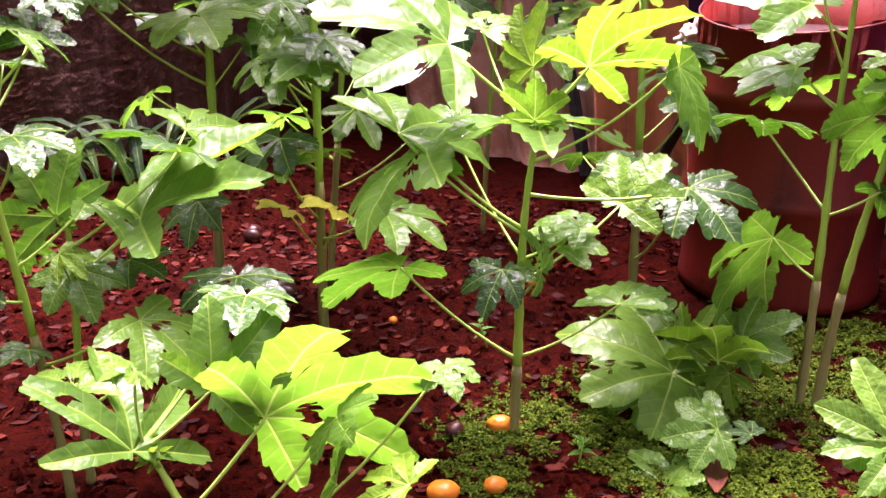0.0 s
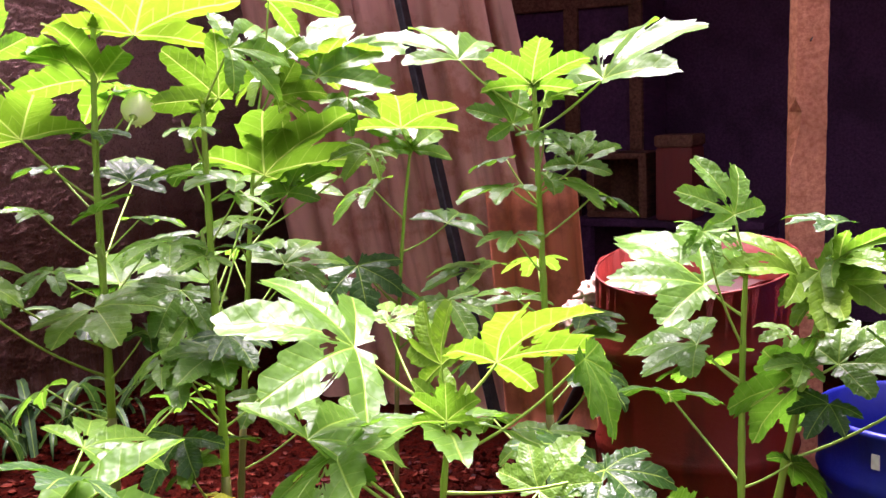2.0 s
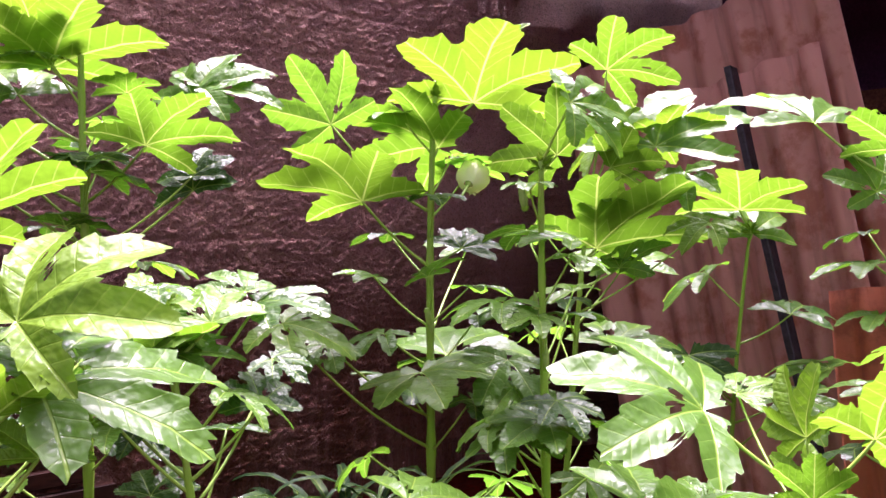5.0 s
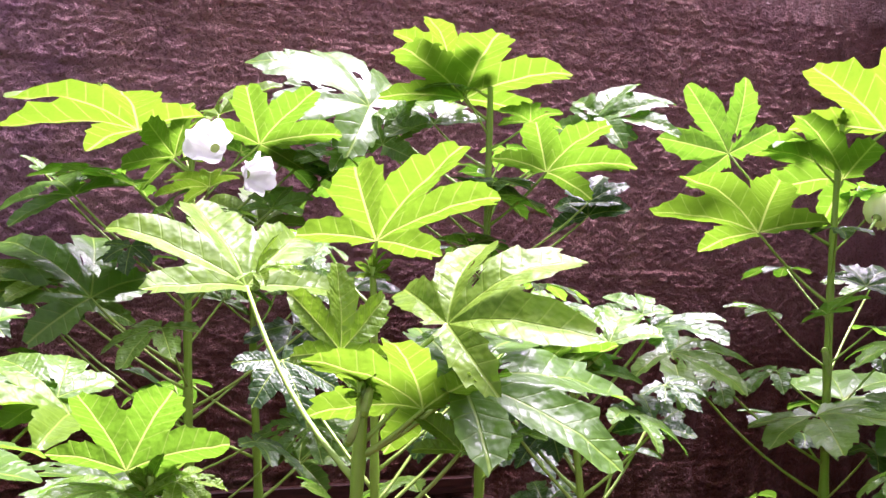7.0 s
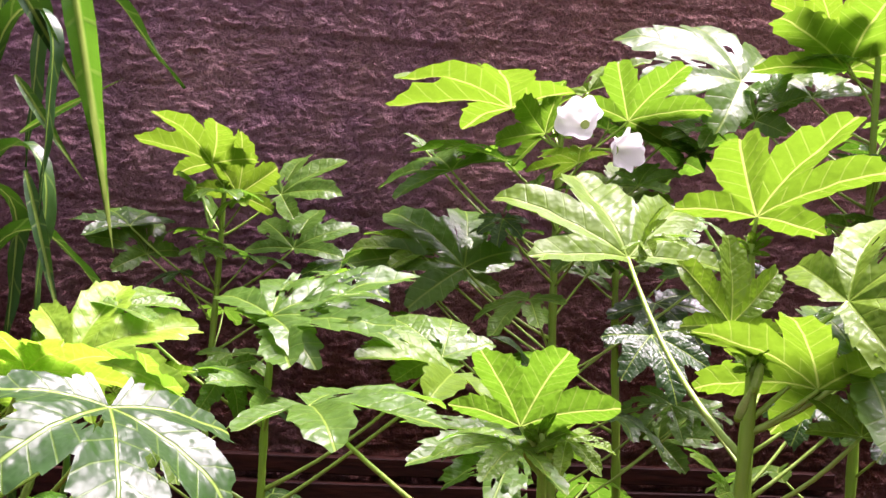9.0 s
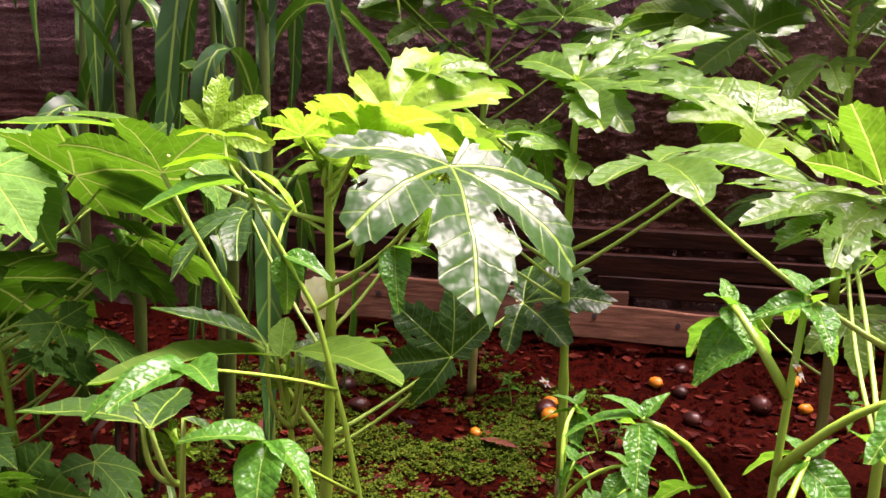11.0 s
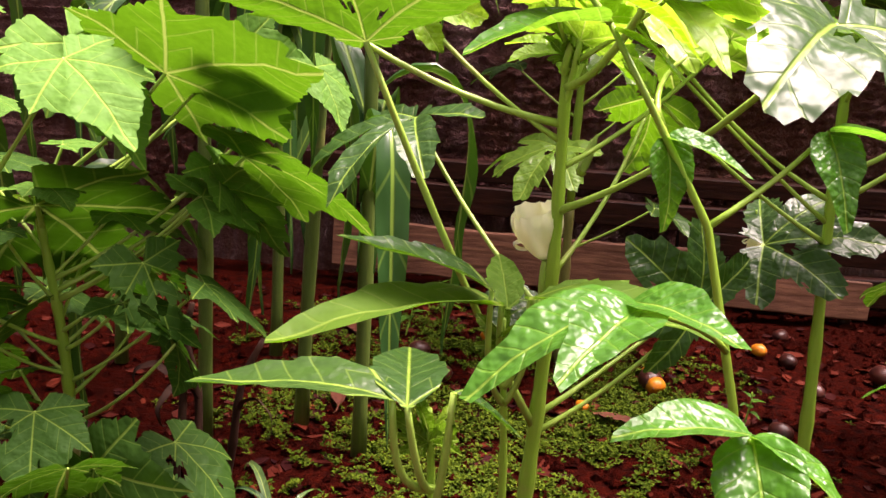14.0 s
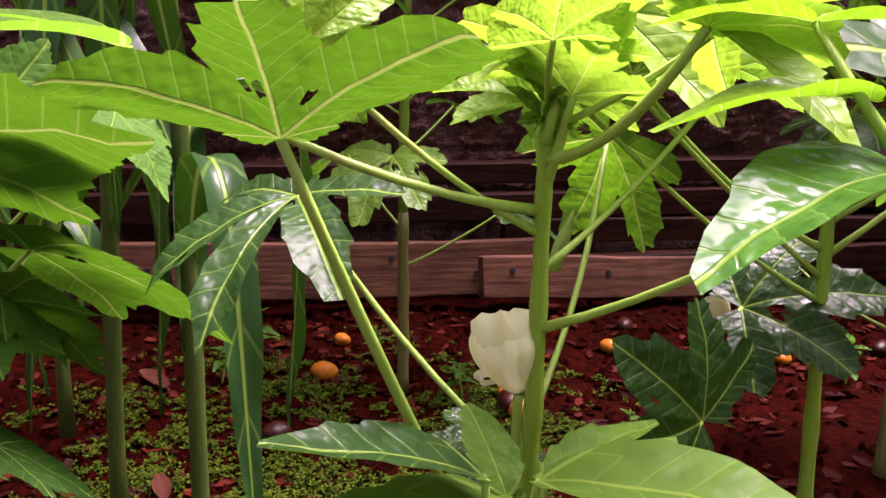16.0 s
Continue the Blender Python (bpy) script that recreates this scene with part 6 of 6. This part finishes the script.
def pod(at, length, tilt, heading):
    root = thing("okra_pod", at, "small ridged green okra pod on the stem", "okra pod", "okra pods")
    bm = bmesh.new()
    rings = []
    for i in range(11):
        f = i / 10
        r = length * 0.15 * (math.sin(math.pi * (0.12 + 0.88 * f)) ** 0.6) * (1 - 0.55 * f)
        rings.append([bm.verts.new((r * (1 + 0.10 * math.cos(5 * q)) * math.cos(q), r * (1 + 0.10 * math.cos(5 * q)) * math.sin(q), length * f)) for q in (2 * math.pi * k / 20 for k in range(20))])
    for a, b in zip(rings, rings[1:]):
        for k in range(20):
            bm.faces.new((a[k], a[(k + 1) % 20], b[(k + 1) % 20], b[k])).smooth = True
    bm.faces.new(rings[0][::-1])
    part("pod_body", bm, M_POD, root)
    cap = bmesh.new()
    bmesh.ops.create_cone(cap, cap_ends=True, segments=10, radius1=length * 0.07, radius2=length * 0.14, depth=length * 0.12)
    part("calyx", cap, M_STEM, root)
    root.matrix_world = Matrix.Translation(at) @ pose(0, 0, 0, 0, tilt, heading)


for at, length, tilt, heading in (((1.965, 2.115, 0.98), 0.07, 165, 0), ((1.90, 1.72, 1.22), 0.075, 12, 100), ((1.885, 1.68, 0.98), 0.06, 10, 200), ((1.90, 1.67, 0.86), 0.06, 8, 20),
                                  ((0.475, 1.29, 0.96), 0.045, 25, 40), ((0.455, 1.28, 0.93), 0.04, -20, 140), ((-0.40, 1.73, 0.70), 0.05, 20, 20), ((0.49, 1.30, 0.78), 0.03, 30, 0)):
    pod(at, length, tilt, heading)


# ---- grass clump by the wall, litter, weeds and fruit ----
def grass_clump(at, count, length, seed, label):
    rnd = random.Random(seed)
    root = thing("grass_clump", (at[0], at[1], 0), label, "grass", "grass clumps")
    blades = [ribbon_mesh("grass_blade", 1.0, 0.085, 2.2 + 0.5 * s, 0.3, 20 + s, M_GRASS, 10) for s in range(3)]
    for i in range(count):
        ob = new("grass_blade", blades[i % 3])
        ob.parent = root
        s = length * rnd.uniform(0.6, 1.15)
        ob.matrix_basis = Matrix.Translation((rnd.gauss(0, 0.10), rnd.gauss(0, 0.05), 0)) @ pose(0, 0, 0, 0, 0, rnd.uniform(0, 360)) @ Matrix.Diagonal((s, s, s, 1))


grass_clump((3.05, 3.40), 15, 0.56, 1, "clump of long dull green grass at the wall foot")
grass_clump((2.65, 3.42), 14, 0.54, 2, "clump of long dull green grass at the wall foot")
grass_clump((2.25, 3.48), 11, 0.48, 3, "clump of long dull green grass at the wall foot")
grass_clump((-0.86, 2.02), 9, 0.24, 4, "small tuft of curved grass blades in the bed")


def scatter(name, count, region, make, material, label, category, seed):
    """Many small pieces in one mesh, lying on the soil."""
    rnd = random.Random(seed)
    verts, faces = [], []
    for _ in range(count):
        x, y = region(rnd)
        v, f = make(rnd)
        turn = Matrix.Rotation(rnd.uniform(0, 6.283), 3, "Z") @ Matrix.Rotation(rnd.gauss(0, 0.35), 3, "X")
        base = len(verts)
        g = ground_height(x, y)
        verts += [tuple(turn @ Vector(q) + Vector((x, y, g))) for q in v]
        faces += [tuple(base + k for k in q) for q in f]
    ob = mesh_object(name, verts, faces, material, None, False)
    return tagged(ob, label, category, kind="stuff")


def flake(rnd):
    a, b, h = rnd.uniform(0.010, 0.030), rnd.uniform(0.006, 0.014), rnd.uniform(0.002, 0.010)
    top = [(-a, 0, h), (-a * 0.3, b, h * 1.4), (a * 0.6, b * 0.8, h * 0.6), (a, 0, h * 1.2), (a * 0.4, -b, h * 0.8), (-a * 0.5, -b * 0.9, h * 1.1)]
    return top + [(x, y, z - 0.003) for x, y, z in top], [(0, 1, 2, 3, 4, 5)[::-1], (6, 7, 8, 9, 10, 11)] + [(i, (i + 1) % 6, 6 + (i + 1) % 6, 6 + i) for i in range(6)]


def clod(rnd):
    s = abs(rnd.gauss(0.006, 0.005)) + 0.003
    dirs = [(1, 0, 0), (-1, 0, 0), (0, 1, 0), (0, -1, 0), (0, 0, 1), (0, 0, -0.4)]
    v = [tuple(c * s * rnd.uniform(0.7, 1.3) for c in d) for d in dirs]
    return [(x, y, z + s * 0.3) for x, y, z in v], [(0, 2, 4), (2, 1, 4), (1, 3, 4), (3, 0, 4), (2, 0, 5), (1, 2, 5), (3, 1, 5), (0, 3, 5)]


def sprig(rnd):
    """A tiny weed: a rosette of small round leaves."""
    v, f = [], []
    n = rnd.randint(4, 7)
    h = rnd.uniform(0.006, 0.024)
    for k in range(n):
        q = 6.283 * k / n + rnd.uniform(-0.3, 0.3)
        r, s = rnd.uniform(0.003, 0.009), rnd.uniform(0.002, 0.0042)
        c, d = math.cos(q), math.sin(q)
        z = h * rnd.uniform(0.5, 1.0)
        b = len(v)
        v += [(c * r * 0.2, d * r * 0.2, z * 0.6), (c * r - d * s, d * r + c * s, z), (c * (r + s * 1.6), d * (r + s * 1.6), z * 0.95), (c * r + d * s, d * r - c * s, z)]
        f.append((b, b + 1, b + 2, b + 3))
    return v, f


def over_bed(rnd):
    while True:
        x, y = rnd.uniform(-2.4, 3.5), rnd.uniform(0.0, 3.62)
        if noise.noise(Vector((x * 1.3, y * 1.3, 2))) > rnd.uniform(-0.9, 0.3):
            return x, y


def mossy(rnd):
    while True:
        x, y = rnd.uniform(-1.7, 3.0), rnd.uniform(0.15, 3.5)
        c = math.exp(-((x - 2.05) ** 2 / 0.45 + (y - 0.55) ** 2 / 0.16)) + 0.9 * math.exp(-((x - 1.75) ** 2 / 0.06 + (y - 0.9) ** 2 / 0.05))
        c += 0.7 * math.exp(-((x + 0.5) ** 2 / 0.35 + (y - 2.75) ** 2 / 0.35)) + 0.5 * math.exp(-((x - 2.45) ** 2 / 0.03 + (y - 1.0) ** 2 / 0.02))
        c += 0.9 * math.exp(-((x - 2.55) ** 2 / 0.10 + (y - 0.42) ** 2 / 0.06))
        if c * (0.75 + noise.noise(Vector((x * 4, y * 4, 7))) * 1.8 + noise.noise(Vector((x * 14, y * 14, 3))) * 1.2) > rnd.uniform(0.15, 1.0):
            return x, y


scatter("soil_clods", 14000, over_bed, clod, M_SOIL, "crumbly red soil clods", "soil", 3)
scatter("leaf_litter", 5200, over_bed, flake, M_LITTER, "rotting brown leaf flakes on the soil", "leaf litter", 4)
scatter("ground_weeds", 14000, mossy, sprig, M_MOSS, "tiny green weeds carpeting the soil", "weeds", 5)


def fruit(at, size, material, label, seed):
    root = thing("fallen_fruit", (at[0], at[1], ground_height(at[0], at[1])), label, "fruit", "fallen fruits")
    rnd = random.Random(seed)
    bm = bmesh.new()
    bmesh.ops.create_icosphere(bm, subdivisions=3, radius=size)
    for v in bm.verts:
        v.co = Vector((v.co.x * 1.25, v.co.y, v.co.z * 0.9)) * (1 + 0.10 * noise.noise(v.co * 60 + Vector((seed, 0, 0)))) + Vector((0, 0, size * 0.75))
    for f in bm.faces:
        f.smooth = True
    body = part("flesh", bm, material, root)
    body.rotation_euler = (0, 0, rnd.uniform(0, 6))
    tip = bmesh.new()
    bmesh.ops.create_cone(tip, cap_ends=True, segments=8, radius1=size * 0.16, radius2=size * 0.05, depth=size * 0.3, matrix=pose(size * 1.2 * math.cos(body.rotation_euler.z), size * 1.2 * math.sin(body.rotation_euler.z), size * 0.8, 0, 90, math.degrees(body.rotation_euler.z)))
    part("stalk_end", tip, M_ROT, root)


ORANGE, DARK = "ripe orange fruit lying on the red soil", "dark rotten fruit lying on the red soil"
FRUITS_EAST = ((1.77, 1.06, 0.024, 1),
               (1.46, 1.00, 0.026, 1),
               (1.54, 0.93, 0.020, 1),
               (2.33, 0.88, 0.022, 1),
               (2.30, 0.81, 0.020, 1),
               (3.07, 0.69, 0.024, 1),
               (2.80, 0.42, 0.026, 1),
               (2.26, 0.82, 0.026, 1),
               (2.12, 1.62, 0.012, 1),
               (2.62, 1.46, 0.011, 1),
               (2.10, 2.00, 0.028, 0),
               (2.43, 2.46, 0.026, 0),
               (2.47, 2.49, 0.024, 0),
               (2.13, 2.04, 0.024, 0),
               (1.68, 1.12, 0.020, 0),
               (3.02, 0.69, 0.022, 1),
               (-0.47, 3.18, 0.026, 1),
               (-0.41, 3.38, 0.018, 1),
               (-0.07, 2.95, 0.024, 1),
               (0.25, 3.27, 0.020, 1))
FRUITS_WEST = ((0.32, 3.23, 0.022, 0),
               (0.69, 3.39, 0.018, 1),
               (0.16, 2.68, 0.024, 0),
               (-0.08, 2.98, 0.030, 0),
               (-0.65, 2.99, 0.024, 0),
               (0.54, 3.15, 0.030, 0),
               (0.67, 3.16, 0.018, 1),
               (0.70, 3.06, 0.022, 0),
               (0.95, 3.18, 0.022, 0),
               (-0.08, 2.97, 0.020, 1),
               (-0.59, 2.86, 0.024, 0),
               (-0.26, 2.76, 0.016, 1),
               (1.45, 2.99, 0.024, 1),
               (0.57, 3.58, 0.020, 0),
               (0.33, 3.02, 0.024, 0),
               (0.68, 3.37, 0.016, 1),
               (-0.07, 3.05, 0.022, 1),
               (0.34, 3.40, 0.022, 0))
for x, y, s, m in FRUITS_EAST + FRUITS_WEST:
    fruit((x, y), s, M_FRUIT if m else M_ROT, ORANGE if m else DARK, int(x * 97 + y * 31))


# ---- dry stalks, dry leaves and seedlings on the soil ----
DRY_STALKS = ((-1.04, 2.28, 0.34, 0.03, 0.02), (-1.00, 2.29, 0.30, -0.03, 0.03), (-0.95, 2.30, 0.28, 0.06, 0.0), (-2.23, 2.96, 0.55, 0.02, 0.0), (-2.10, 2.89, 0.5, 0.03, 0.0))
DRY_LEAVES = ((1.82, 0.58, 0.14, 200), (-0.85, 3.19, 0.13, 120), (-0.80, 2.67, 0.10, 100), (-0.62, 2.55, 0.08, 30), (-0.20, 2.66, 0.10, 160), (-1.35, 2.25, 0.12, 70), (-1.15, 2.05, 0.10, 10), (1.22, 1.45, 0.06, 250))
SEEDLINGS = ((-0.61, 3.30, 0.13), (-0.70, 3.17, 0.10), (-0.34, 3.21, 0.09), (-0.18, 3.02, 0.10), (0.75, 3.01, 0.12), (0.10, 2.75, 0.08), (2.45, 1.10, 0.07), (2.10, 1.30, 0.08), (1.55, 1.30, 0.07), (1.75, 0.85, 0.06), (-0.75, 2.05, 0.10))
def dry_stalk(base, height, lean, seed):
    root = thing("dry_stalk", (base[0], base[1], -0.02), "dry brown maize stalk stub standing in the soil", "dry stalk", "dry stalks")
    line = stem_line(height, lean, 0.015, seed)
    tube("stalk", line, [0.008 * (1.1 - 0.4 * i / 14) * (1.2 if i % 4 == 0 else 1) for i in range(15)], M_DRYCORN, root, 8)
    husk = new("husk", CORN_DRY[seed % 2])
    husk.parent = root
    husk.matrix_basis = Matrix.Translation(on_line(line, height * 0.5)) @ pose(0, 0, 0, 0, 0, seed * 77) @ Matrix.Diagonal((0.4, 0.3, 0.3, 1))


for k, (x, y, h, lx, ly) in enumerate(DRY_STALKS):
    dry_stalk((x, y), h, (lx, ly), k + 1)


def dry_leaf(at, length, heading, seed):
    """A curled fallen leaf with a raised rim."""
    root = thing("fallen_leaf", (at[0], at[1], ground_height(at[0], at[1]) + 0.004), "curled orange-brown dry leaf lying on the soil", "leaf", "fallen leaves")
    rnd = random.Random(seed)
    verts, n = [], 12
    for i in range(n + 1):
        f = i / n
        w = length * 0.17 * math.sin(math.pi * (0.05 + 0.93 * f)) ** 0.7
        for s in (-1, -0.5, 0, 0.5, 1):
            verts.append((length * (f - 0.5), s * w, 0.012 + abs(s) ** 1.5 * w * 0.5 + length * 0.10 * (f - 0.45) ** 2 + rnd.uniform(-0.002, 0.002)))
    faces = [(i * 5 + k, i * 5 + k + 1, (i + 1) * 5 + k + 1, (i + 1) * 5 + k) for i in range(n) for k in range(4)]
    ob = mesh_object("dry_blade", verts, faces, M_DRY, root)
    tube("stalk", [(-length * 0.5, 0, 0.02), (-length * 0.62, 0.004, 0.008), (-length * 0.75, 0.012, 0.006)], [0.002, 0.0018, 0.0014], M_DRY, root, 6)
    root.matrix_world = Matrix.Translation(root.matrix_world.translation) @ pose(0, 0, 0, 0, 0, heading)


for k, (x, y, length, heading) in enumerate(DRY_LEAVES):
    dry_leaf((x, y), length, heading, k)


def seedling(at, height, seed):
    root = thing("weed_seedling", (at[0], at[1], ground_height(at[0], at[1]) - 0.004), "small broad-leaved weed seedling in the soil", "weed", "weed seedlings")
    rnd = random.Random(seed)
    line = stem_line(height, (rnd.uniform(-0.02, 0.02), rnd.uniform(-0.02, 0.02)), 0.004, seed)
    tube("stem", line, [0.0022 * (1.1 - 0.5 * i / 14) for i in range(15)], M_STEM, root, 6)
    for k in range(6):
        h = height * (0.45 + 0.09 * k)
        place_leaf(root, on_line(line, h), way(k * 137 + seed * 50, 12 + 6 * k), height * rnd.uniform(0.45, 0.65) * (1 - 0.07 * k), "spear", rnd.uniform(-15, 15), k + seed)


for k, (x, y, h) in enumerate(SEEDLINGS):
    seedling((x, y), h, k + 1)
